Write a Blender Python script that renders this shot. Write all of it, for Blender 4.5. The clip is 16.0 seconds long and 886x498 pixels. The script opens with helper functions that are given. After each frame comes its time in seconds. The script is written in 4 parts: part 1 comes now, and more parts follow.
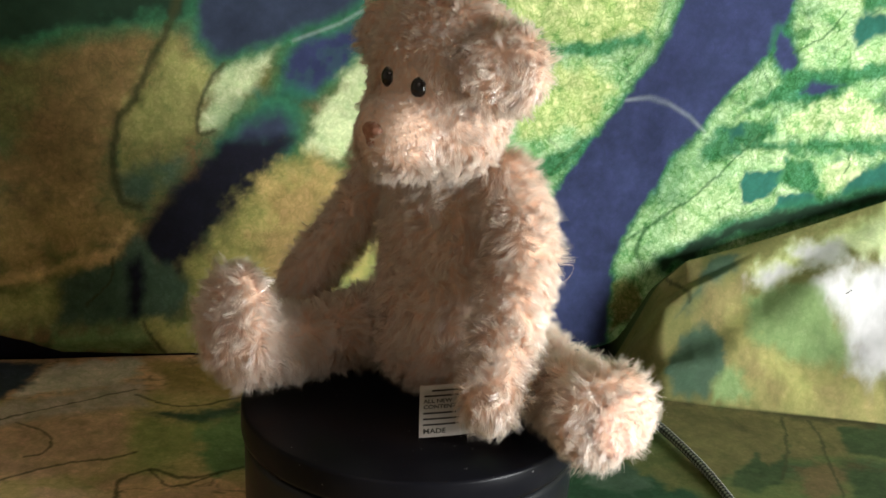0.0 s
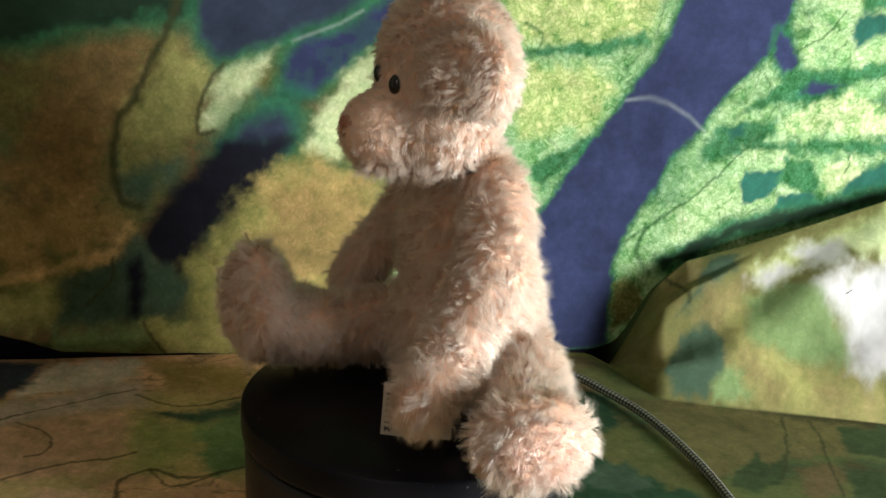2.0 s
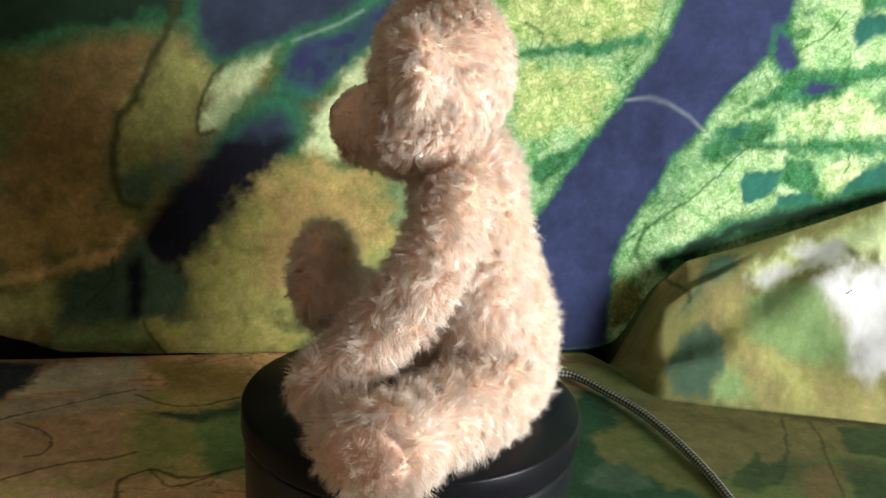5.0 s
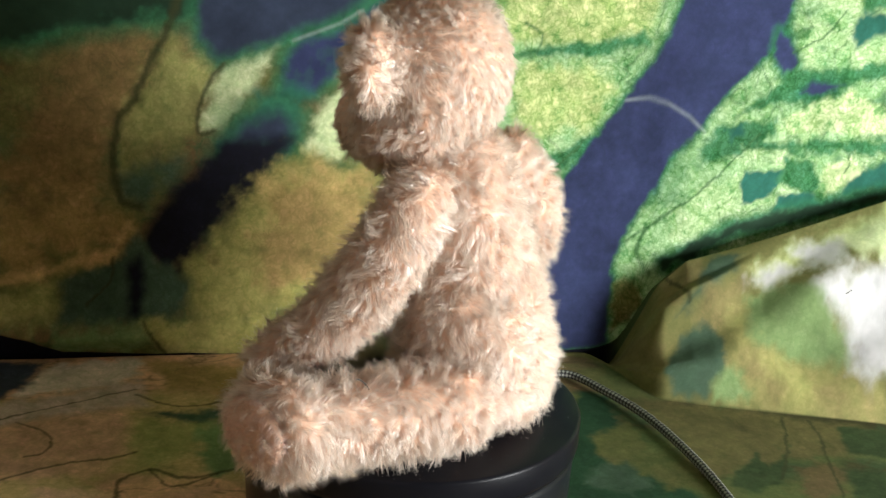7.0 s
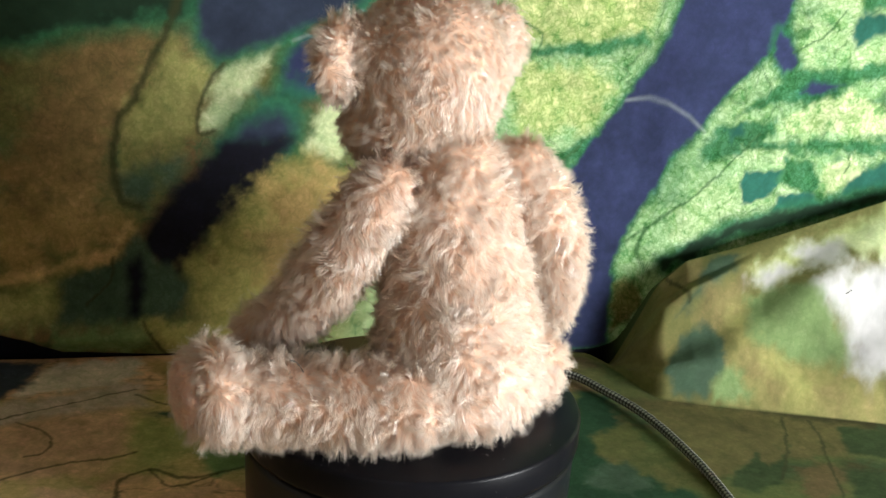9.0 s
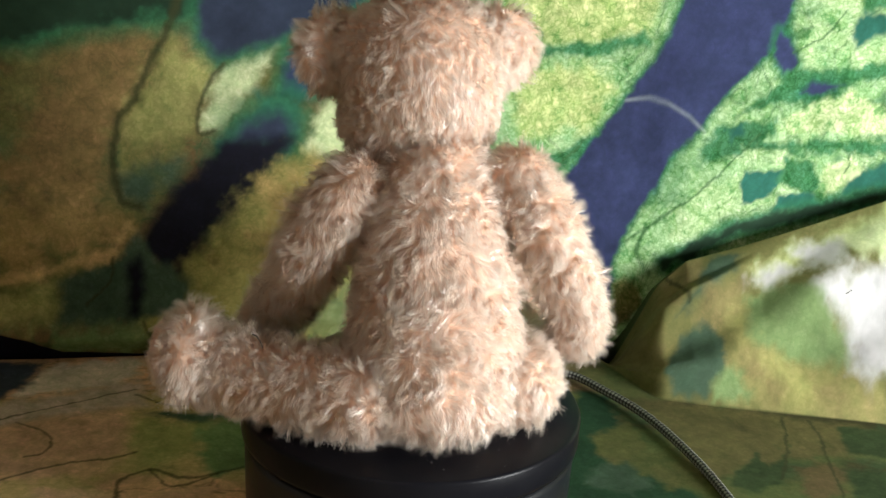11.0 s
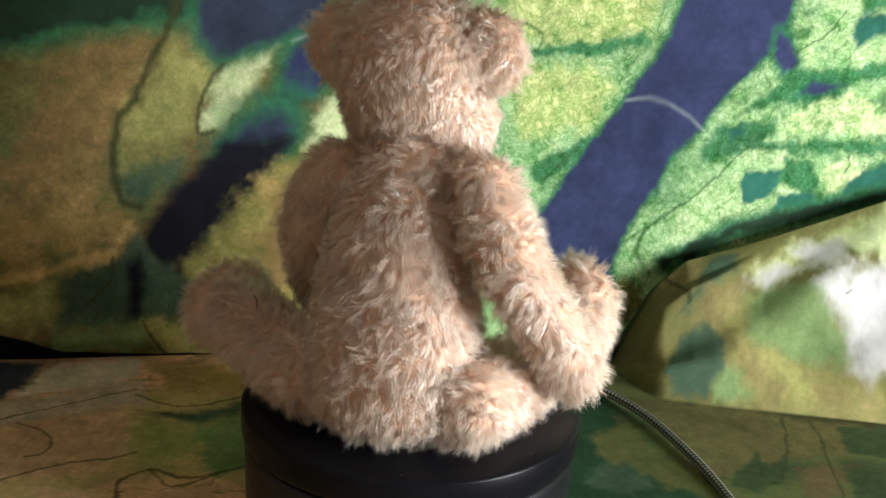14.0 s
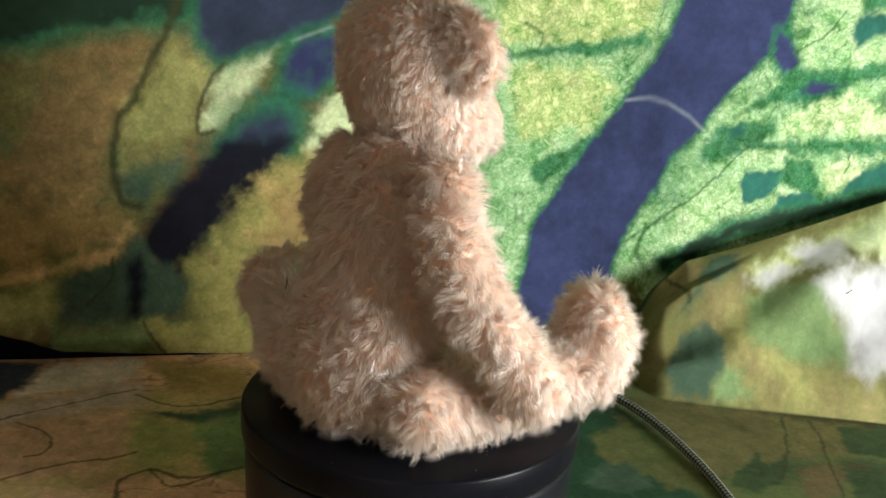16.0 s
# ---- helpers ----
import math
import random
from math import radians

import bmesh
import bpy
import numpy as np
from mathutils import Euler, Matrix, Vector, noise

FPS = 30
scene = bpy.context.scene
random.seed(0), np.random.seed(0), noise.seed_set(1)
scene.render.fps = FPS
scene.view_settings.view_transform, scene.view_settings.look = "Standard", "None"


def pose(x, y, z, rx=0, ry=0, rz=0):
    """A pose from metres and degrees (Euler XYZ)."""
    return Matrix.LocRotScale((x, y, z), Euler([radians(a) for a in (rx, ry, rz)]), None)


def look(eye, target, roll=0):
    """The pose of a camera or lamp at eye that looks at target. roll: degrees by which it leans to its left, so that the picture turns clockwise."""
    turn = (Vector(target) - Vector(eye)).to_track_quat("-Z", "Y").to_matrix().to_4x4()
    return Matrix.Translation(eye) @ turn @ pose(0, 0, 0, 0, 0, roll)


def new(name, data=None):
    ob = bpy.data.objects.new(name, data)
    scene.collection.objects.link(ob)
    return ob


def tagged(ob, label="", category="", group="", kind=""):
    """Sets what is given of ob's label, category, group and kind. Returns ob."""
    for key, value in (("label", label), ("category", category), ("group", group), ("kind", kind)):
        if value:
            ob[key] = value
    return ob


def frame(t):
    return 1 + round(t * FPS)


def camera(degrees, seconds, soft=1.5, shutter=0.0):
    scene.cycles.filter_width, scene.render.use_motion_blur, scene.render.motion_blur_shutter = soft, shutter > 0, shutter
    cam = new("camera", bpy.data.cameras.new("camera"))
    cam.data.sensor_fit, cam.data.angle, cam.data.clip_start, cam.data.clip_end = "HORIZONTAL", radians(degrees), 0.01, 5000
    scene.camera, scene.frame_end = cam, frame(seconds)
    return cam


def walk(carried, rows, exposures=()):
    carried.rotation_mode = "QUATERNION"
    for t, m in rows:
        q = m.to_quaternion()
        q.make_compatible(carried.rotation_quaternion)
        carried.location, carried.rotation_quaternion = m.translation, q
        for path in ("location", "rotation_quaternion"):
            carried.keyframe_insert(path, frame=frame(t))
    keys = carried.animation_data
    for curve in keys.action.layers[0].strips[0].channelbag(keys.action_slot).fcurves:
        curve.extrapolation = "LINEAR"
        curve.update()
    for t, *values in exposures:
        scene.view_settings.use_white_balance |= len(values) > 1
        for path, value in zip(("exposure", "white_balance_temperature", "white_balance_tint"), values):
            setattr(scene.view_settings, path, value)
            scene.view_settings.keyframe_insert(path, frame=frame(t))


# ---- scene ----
import collections
from mathutils.kdtree import KDTree

cam = camera(42.1, 16.0, soft=1.6)
EYE = (0.0, -0.622, 0.3706)
AIM = (0.0196, 0.329, 0.0621)
walk(cam, [(0, look(EYE, AIM, 3.6)), (16.0, look(EYE, AIM, 3.6))], [(0, 0.0), (16.0, 0.0)])

# ---- world and light ----
world = bpy.data.worlds.new("sky")
scene.world = world
world.use_nodes = True
sky = world.node_tree.nodes.new("ShaderNodeTexSky")
sky.sky_type, sky.sun_disc, sky.sun_elevation, sky.sun_rotation = "NISHITA", False, radians(35), radians(115)
world.node_tree.links.new(sky.outputs[0], world.node_tree.nodes["Background"].inputs[0])
world.node_tree.nodes["Background"].inputs[1].default_value = 0.1

WIN_X, WIN_Y, WIN_Z, WIN_W, WIN_H = 0.80, -0.45, 0.21, 0.36, 0.36
lamp = new("window_daylight", bpy.data.lights.new("window_daylight", "AREA"))
lamp.data.shape, lamp.data.size, lamp.data.size_y = "RECTANGLE", WIN_W, WIN_H
lamp.data.energy, lamp.data.color = 17.5, (0.97, 1.0, 1.0)
lamp.matrix_world = look((WIN_X - 0.02, WIN_Y, WIN_Z), (0.0, 0.0, 0.12))

# weak warm fill lamp, added high behind the camera; its window is unseen
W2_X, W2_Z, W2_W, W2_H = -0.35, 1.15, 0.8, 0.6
fill_lamp = new("fill_lamp_south", bpy.data.lights.new("fill_lamp_south", "AREA"))
fill_lamp.data.shape, fill_lamp.data.size, fill_lamp.data.size_y = "RECTANGLE", W2_W, W2_H
fill_lamp.data.energy, fill_lamp.data.color = 1.55, (1.0, 0.71, 0.49)
fill_lamp.matrix_world = look((W2_X, -1.27, W2_Z), (0.0, 0.0, 0.1))


# ---- helpers for building ----
def part(name, bm, material, parent=None, label="", smooth=True):
    """Link a bmesh (or a mesh) as one object under a thing or part."""
    if isinstance(bm, bmesh.types.BMesh):
        me = bpy.data.meshes.new(name)
        bm.to_mesh(me)
        bm.free()
    else:
        me = bm
    if smooth:
        me.shade_smooth()
    for m in (material if isinstance(material, (list, tuple)) else [material]):
        me.materials.append(m)
    ob = new(name, me)
    ob.parent = parent
    if label:
        ob["label"] = label
    return ob


def box(bm, lo, hi, bevel=0.0):
    r = bmesh.ops.create_cube(bm, size=1)
    for v in r["verts"]:
        v.co = Vector([(a + b) / 2 + c * (b - a) for a, b, c in zip(lo, hi, v.co)])
    if bevel:
        edges = {e for v in r["verts"] for e in v.link_edges}
        bmesh.ops.bevel(bm, geom=list(edges), offset=bevel, segments=2, affect="EDGES")
    return bm


def lathe(profile, seg=128):
    """Solid of revolution about z from (radius, z) points; the ends close on the axis."""
    bm = bmesh.new()
    rings = []
    for r, z in profile:
        if r < 1e-6:
            rings.append([bm.verts.new((0, 0, z))])
        else:
            rings.append([bm.verts.new((r * math.cos(2 * math.pi * i / seg), r * math.sin(2 * math.pi * i / seg), z)) for i in range(seg)])
    for a, b in zip(rings, rings[1:]):
        for i in range(seg):
            j = (i + 1) % seg
            if len(a) == 1:
                bm.faces.new((a[0], b[j], b[i]))
            elif len(b) == 1:
                bm.faces.new((a[i], a[j], b[0]))
            else:
                bm.faces.new((a[i], a[j], b[j], b[i]))
    bmesh.ops.recalc_face_normals(bm, faces=bm.faces)
    return bm


def catmull(pts, n):
    p = np.array(pts, float)
    p = np.vstack([2 * p[0] - p[1], p, 2 * p[-1] - p[-2]])
    out = []
    for i in range(1, len(p) - 2):
        for t in np.linspace(0, 1, n, endpoint=False):
            a, b, c, d = p[i - 1], p[i], p[i + 1], p[i + 2]
            out.append(0.5 * (2 * b + (c - a) * t + (2 * a - 5 * b + 4 * c - d) * t * t + (3 * b - a - 3 * c + d) * t ** 3))
    out.append(p[-2])
    return np.array(out)


# ---- materials ----
def material(name, rough=0.5, metal=0.0):
    m = bpy.data.materials.new(name)
    m.use_nodes = True
    b = m.node_tree.nodes["Principled BSDF"]
    b.inputs["Roughness"].default_value, b.inputs["Metallic"].default_value = rough, metal
    return m, m.node_tree.nodes, m.node_tree.links, b


def noise_node(n, l, scale, detail=4, coord=None, rough=0.55):
    t = n.new("ShaderNodeTexNoise")
    t.inputs["Scale"].default_value, t.inputs["Detail"].default_value, t.inputs["Roughness"].default_value = scale, detail, rough
    if coord is not None:
        l.new(coord, t.inputs["Vector"])
    return t


def ramp(n, l, src, stops):
    r = n.new("ShaderNodeValToRGB")
    while len(r.color_ramp.elements) < len(stops):
        r.color_ramp.elements.new(0.5)
    for e, (p, c) in zip(r.color_ramp.elements, stops):
        e.position, e.color = p, (*c, 1)
    l.new(src, r.inputs[0])
    return r


def bump(n, l, src, b, strength, dist):
    k = n.new("ShaderNodeBump")
    k.inputs["Strength"].default_value, k.inputs["Distance"].default_value = strength, dist
    l.new(src, k.inputs["Height"])
    l.new(k.outputs[0], b.inputs["Normal"])
    return k


def mottled(name, a, c, scale, rough=0.5, fine=None, depth=0.0003, metal=0.0, spec=None):
    m, n, l, b = material(name, rough, metal)
    co = n.new("ShaderNodeTexCoord").outputs["Object"]
    t = noise_node(n, l, scale, 6, co)
    r = ramp(n, l, t.outputs[0], [(0.3, a), (0.7, c)])
    l.new(r.outputs[0], b.inputs["Base Color"])
    if fine:
        f = noise_node(n, l, fine, 4, co)
        bump(n, l, f.outputs[0], b, 0.5, depth)
    if spec is not None:
        b.inputs["Specular IOR Level"].default_value = spec
    return m


def fur_material(name, root, tip):
    """Mohair: pale glossy fibres that let some light through; the locks differ a little."""
    m, n, l, b = material(name, 0.23)
    at = n.new("ShaderNodeAttribute")
    at.attribute_name = "strand"
    sep = n.new("ShaderNodeSeparateColor")
    l.new(at.outputs["Color"], sep.inputs[0])
    r = ramp(n, l, sep.outputs[0], [(0.0, root), (0.75, tip), (1.0, [min(1, 1.06 * k) for k in tip])])
    hsv = n.new("ShaderNodeHueSaturation")
    mr = n.new("ShaderNodeMapRange")
    mr.inputs["To Min"].default_value, mr.inputs["To Max"].default_value = 0.82, 1.14
    l.new(sep.outputs[1], mr.inputs[0])
    l.new(mr.outputs[0], hsv.inputs["Value"])
    l.new(r.outputs[0], hsv.inputs["Color"])
    l.new(hsv.outputs[0], b.inputs["Base Color"])
    b.inputs["Specular IOR Level"].default_value, b.inputs["IOR"].default_value = 1.0, 1.62
    tr = n.new("ShaderNodeBsdfTranslucent")
    l.new(hsv.outputs[0], tr.inputs[0])
    mx = n.new("ShaderNodeMixShader")
    mx.inputs[0].default_value = 0.5
    l.new(b.outputs[0], mx.inputs[1])
    l.new(tr.outputs[0], mx.inputs[2])
    l.new(mx.outputs[0], n["Material Output"].inputs[0])
    return m


def cloth_material():
    m, n, l, b = material("printed_cloth", 0.9)
    at = n.new("ShaderNodeAttribute")
    at.attribute_name = "dye"
    co = n.new("ShaderNodeTexCoord").outputs["Object"]
    warp = noise_node(n, l, 45, 5, co, 0.65)
    add = n.new("ShaderNodeVectorMath")
    add.operation = "MULTIPLY_ADD"
    add.inputs[1].default_value = (0.035, 0.035, 0.035)
    l.new(warp.outputs["Color"], add.inputs[0])
    l.new(co, add.inputs[2])
    # veins of the printed leaves: a cracked network, finer ones inside
    mult = None
    for scale, lo, width in ((30, 0.84, 0.06), (150, 0.70, 0.22)):
        v = n.new("ShaderNodeTexVoronoi")
        v.feature = "DISTANCE_TO_EDGE"
        v.inputs["Scale"].default_value = scale
        l.new(add.outputs[0], v.inputs["Vector"])
        r = ramp(n, l, v.outputs["Distance"], [(0.0, (lo * 0.86, lo, lo * 0.8)), (width, (1, 1, 1))])
        if mult is None:
            mult = r.outputs[0]
        else:
            k = n.new("ShaderNodeMix")
            k.data_type, k.blend_type = "RGBA", "MULTIPLY"
            k.inputs[0].default_value = 1
            l.new(mult, k.inputs[6])
            l.new(r.outputs[0], k.inputs[7])
            mult = k.outputs[2]
    blot = noise_node(n, l, 70, 8, co, 0.72)
    br = ramp(n, l, blot.outputs[0], [(0.36, (0.36, 0.60, 0.40)), (0.45, (0.85, 0.93, 0.84)), (0.56, (1.06, 1.04, 1.05)), (0.68, (1.55, 1.42, 1.6))])
    k2 = n.new("ShaderNodeMix")
    k2.data_type, k2.blend_type = "RGBA", "MULTIPLY"
    k2.inputs[0].default_value = 1
    l.new(mult, k2.inputs[6])
    l.new(br.outputs[0], k2.inputs[7])
    # fine crackle: small dark pits and bright flecks
    fleck = noise_node(n, l, 210, 7, add.outputs[0], 0.68)
    fr = ramp(n, l, fleck.outputs[0], [(0.36, (0.70, 0.82, 0.68)), (0.45, (0.95, 0.97, 0.94)), (0.56, (1.04, 1.03, 1.04)), (0.68, (1.20, 1.17, 1.22))])
    kf = n.new("ShaderNodeMix")
    kf.data_type, kf.blend_type = "RGBA", "MULTIPLY"
    kf.inputs[0].default_value = 1
    l.new(k2.outputs[2], kf.inputs[6])
    l.new(fr.outputs[0], kf.inputs[7])
    k3 = n.new("ShaderNodeMix")
    k3.data_type, k3.blend_type = "RGBA", "MULTIPLY"
    l.new(at.outputs["Alpha"], k3.inputs[0])
    l.new(at.outputs["Color"], k3.inputs[6])
    l.new(kf.outputs[2], k3.inputs[7])
    l.new(k3.outputs[2], b.inputs["Base Color"])
    weave = noise_node(n, l, 900, 2, co)
    bump(n, l, weave.outputs[0], b, 0.35, 0.0003)
    b.inputs["Specular IOR Level"].default_value = 0.2
    return m


M_CLOTH = cloth_material()
M_FUR = fur_material("mohair", (0.84, 0.59, 0.435), (0.87, 0.79, 0.705))
M_PADFUR = fur_material("pad_pile", (0.83, 0.57, 0.46), (0.87, 0.70, 0.61))
M_SKIN = mottled("mohair_backing", (0.82, 0.58, 0.43), (0.88, 0.65, 0.50), 120, 0.9, 900, 0.0006)
M_NOSE = mottled("nose_thread", (0.26, 0.11, 0.065), (0.42, 0.20, 0.125), 300, 0.7, 700, 0.0012)
M_EYE = mottled("black_glass_eye", (0.006, 0.005, 0.005), (0.012, 0.009, 0.008), 60, 0.08)
M_BLACK = mottled("black_plastic", (0.004, 0.004, 0.006), (0.008, 0.008, 0.010), 25, 0.30, 2500, 0.00003, spec=0.10)
M_BLACK_SIDE = mottled("black_satin_plastic", (0.006, 0.007, 0.009), (0.011, 0.012, 0.014), 25, 0.32, 2500, 0.00004, spec=0.25)
def add_dust(m):
    """Sparse pale specks and small scuffs."""
    n, l = m.node_tree.nodes, m.node_tree.links
    b = n["Principled BSDF"]
    src = b.inputs["Base Color"].links[0].from_socket
    co = n.new("ShaderNodeTexCoord").outputs["Object"]
    sp = noise_node(n, l, 420, 2, co, 0.4)
    r = ramp(n, l, sp.outputs[0], [(0.76, (0, 0, 0)), (0.80, (1, 1, 1))])
    k = n.new("ShaderNodeMix")
    k.data_type = "RGBA"
    k.inputs[7].default_value = (0.16, 0.16, 0.16, 1)
    l.new(r.outputs[0], k.inputs[0])
    l.new(src, k.inputs[6])
    l.new(k.outputs[2], b.inputs["Base Color"])


add_dust(M_BLACK)
add_dust(M_BLACK_SIDE)
M_GAP = mottled("dark_gap", (0.003, 0.003, 0.003), (0.005, 0.005, 0.005), 30, 0.8)
M_TAG = mottled("white_tape", (0.62, 0.57, 0.52), (0.74, 0.69, 0.63), 90, 0.7, 1500, 0.0002)
M_INK = mottled("dark_ink", (0.03, 0.025, 0.02), (0.06, 0.05, 0.04), 400, 0.7)
M_WALL = mottled("plaster", (0.60, 0.52, 0.43), (0.68, 0.60, 0.51), 3, 0.9, 200, 0.0006)
M_CEIL = mottled("ceiling_paint", (0.70, 0.69, 0.66), (0.76, 0.75, 0.72), 3, 0.9, 200, 0.0004)
M_FLOOR = mottled("floor_boards", (0.16, 0.10, 0.06), (0.26, 0.17, 0.10), 6, 0.5, 90, 0.0006)
M_WOOD = mottled("table_wood", (0.20, 0.12, 0.06), (0.30, 0.19, 0.10), 8, 0.45, 120, 0.0003)
M_FRAME = mottled("white_gloss_paint", (0.74, 0.73, 0.70), (0.80, 0.79, 0.77), 6, 0.35, 300, 0.0001)


def cable_material():
    m, n, l, b = material("braided_cable", 0.65)
    uv = n.new("ShaderNodeAttribute")
    uv.attribute_name = "braid"
    sep = n.new("ShaderNodeSeparateXYZ")
    l.new(uv.outputs["Vector"], sep.inputs[0])
    parts = []
    for sign in (1, -1):
        a = n.new("ShaderNodeMath")
        a.operation = "MULTIPLY_ADD"
        a.inputs[1].default_value = sign
        l.new(sep.outputs[0], a.inputs[0])
        l.new(sep.outputs[1], a.inputs[2])
        s = n.new("ShaderNodeMath")
        s.operation = "SINE"
        l.new(a.outputs[0], s.inputs[0])
        parts.append(s.outputs[0])
    mul = n.new("ShaderNodeMath")
    mul.operation = "MULTIPLY"
    l.new(parts[0], mul.inputs[0])
    l.new(parts[1], mul.inputs[1])
    mr = n.new("ShaderNodeMapRange")
    mr.inputs["From Min"].default_value = -1
    l.new(mul.outputs[0], mr.inputs[0])
    r = ramp(n, l, mr.outputs[0], [(0.45, (0.012, 0.012, 0.012)), (0.7, (0.26, 0.26, 0.23))])
    l.new(r.outputs[0], b.inputs["Base Color"])
    bump(n, l, mr.outputs[0], b, 0.6, 0.0006)
    return m


M_CABLE = cable_material()

# ---- the room around the table ----
X0, X1, Y0, Y1, Z0, Z1 = -1.5, 0.85, -1.3, 0.48, -0.75, 1.65


def plain_wall(name, lo, hi, mat):
    return tagged(part(name, box(bmesh.new(), lo, hi), mat, smooth=False), kind="structure")


tagged(plain_wall("floor", (X0, Y0, Z0 - 0.05), (X1, Y1, Z0), M_FLOOR), "brown wooden floor of the room", "floor")
tagged(plain_wall("ceiling", (X0, Y0, Z1), (X1, Y1, Z1 + 0.05), M_CEIL), "plain white painted ceiling", "ceiling")
tagged(plain_wall("wall_north", (X0 - 0.1, Y1, Z0), (X1 + 0.1, Y1 + 0.1, Z1), M_WALL), "plain plaster wall behind the cloth", "wall")
# the opening here is added, only to hold the fill lamp
bm = bmesh.new()
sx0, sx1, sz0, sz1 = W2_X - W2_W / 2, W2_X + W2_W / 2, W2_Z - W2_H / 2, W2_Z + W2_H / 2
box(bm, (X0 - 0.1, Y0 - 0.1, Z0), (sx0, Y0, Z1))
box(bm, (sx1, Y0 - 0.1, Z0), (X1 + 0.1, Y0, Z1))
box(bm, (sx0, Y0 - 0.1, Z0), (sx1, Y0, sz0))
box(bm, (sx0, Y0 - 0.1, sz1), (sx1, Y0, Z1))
tagged(part("wall_south", bm, M_WALL, smooth=False), "plain plaster wall with a high opening added for the fill lamp", "wall", kind="structure")
tagged(plain_wall("wall_west", (X0 - 0.1, Y0, Z0), (X0, Y1, Z1), M_WALL), "plain plaster wall", "wall")
bm = bmesh.new()
wy0, wy1, wz0, wz1 = WIN_Y - WIN_W / 2, WIN_Y + WIN_W / 2, WIN_Z - WIN_H / 2, WIN_Z + WIN_H / 2
box(bm, (X1, Y0, Z0), (X1 + 0.1, wy0, Z1))
box(bm, (X1, wy1, Z0), (X1 + 0.1, Y1, Z1))
box(bm, (X1, wy0, Z0), (X1 + 0.1, wy1, wz0))
box(bm, (X1, wy0, wz1), (X1 + 0.1, wy1, Z1))
tagged(part("wall_east", bm, M_WALL, smooth=False), "plain plaster wall with a window opening", "wall", kind="structure")
win = tagged(new("window_1"), "white painted window letting in daylight", "window", kind="structure")
bm = bmesh.new()
for lo, hi in (((wy0, wz0), (wy0 + 0.04, wz1)), ((wy1 - 0.04, wz0), (wy1, wz1)), ((wy0 + 0.04, wz0), (wy1 - 0.04, wz0 + 0.04)), ((wy0 + 0.04, wz1 - 0.04), (wy1 - 0.04, wz1))):
    box(bm, (X1 + 0.04, lo[0], lo[1]), (X1 + 0.08, hi[0], hi[1]), 0.004)
part("window_frame", bm, M_FRAME, win, smooth=False)
part("window_sill", box(bmesh.new(), (X1 - 0.06, wy0 - 0.03, wz0 - 0.03), (X1 - 0.002, wy1 + 0.03, wz0 - 0.004), 0.004), M_FRAME, win, smooth=False)

# unseen frame, added round the fill lamp's opening
win = tagged(new("fill_window"), "white painted window frame, added unseen around the fill lamp", "window", kind="structure")
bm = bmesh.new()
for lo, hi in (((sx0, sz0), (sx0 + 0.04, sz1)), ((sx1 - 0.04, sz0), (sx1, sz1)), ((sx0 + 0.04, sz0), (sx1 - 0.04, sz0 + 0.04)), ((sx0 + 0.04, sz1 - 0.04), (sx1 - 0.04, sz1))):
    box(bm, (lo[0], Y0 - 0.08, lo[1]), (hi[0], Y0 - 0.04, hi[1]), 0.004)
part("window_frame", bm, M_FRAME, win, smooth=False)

table = tagged(new("table"), "brown wooden table under the printed cloth", "table")
part("tabletop", box(bmesh.new(), (-0.78, -0.55, -0.034), (0.82, 0.155, -0.006), 0.004), M_WOOD, table, smooth=False)
for lx in (-0.74, 0.74):
    for ly in (-0.52, 0.10):
        part("leg", box(bmesh.new(), (lx, ly, Z0), (lx + 0.04, ly + 0.04, -0.034), 0.003), M_WOOD, table, smooth=False)

# ---- the printed cloth: it hangs behind, is tucked in at the back of the table and lies on it ----
DYES = {
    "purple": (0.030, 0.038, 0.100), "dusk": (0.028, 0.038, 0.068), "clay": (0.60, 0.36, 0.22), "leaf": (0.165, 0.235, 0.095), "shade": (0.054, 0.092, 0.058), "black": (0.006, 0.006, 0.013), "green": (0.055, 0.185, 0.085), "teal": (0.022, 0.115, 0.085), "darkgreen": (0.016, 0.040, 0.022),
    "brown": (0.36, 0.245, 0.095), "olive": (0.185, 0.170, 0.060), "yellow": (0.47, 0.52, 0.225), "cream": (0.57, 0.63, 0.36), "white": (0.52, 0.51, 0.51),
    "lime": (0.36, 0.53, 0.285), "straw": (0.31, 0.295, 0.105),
    # dim* dyes: darker copies for the table's right, taking down the window's light
    "tan": (0.20, 0.165, 0.068), "rust": (0.235, 0.155, 0.063), "gold": (0.40, 0.35, 0.115), "dimtan": (0.115, 0.098, 0.037), "dimgreen": (0.020, 0.058, 0.028), "dimstraw": (0.105, 0.105, 0.036), "dimleaf": (0.038, 0.060, 0.022), "dimclay": (0.12, 0.085, 0.038), "rustlight": (0.55, 0.36, 0.15), "navy": (0.035, 0.045, 0.055), "stone": (0.46, 0.35, 0.27), "ash": (0.60, 0.50, 0.38)}
VEIN = (0.05, 0.13, 0.05)
PRINTS, VEINS, PALE_VEINS = collections.defaultdict(list), collections.defaultdict(list), []


def print_shape(zone, name, soft, *pts):
    """A printed patch: its dye, how soft its edge is, and its outline in mm on that stretch of the cloth."""
    PRINTS[zone].append((name, soft, pts))


def print_vein(zone, width, *pts):
    VEINS[zone].append((width, pts))


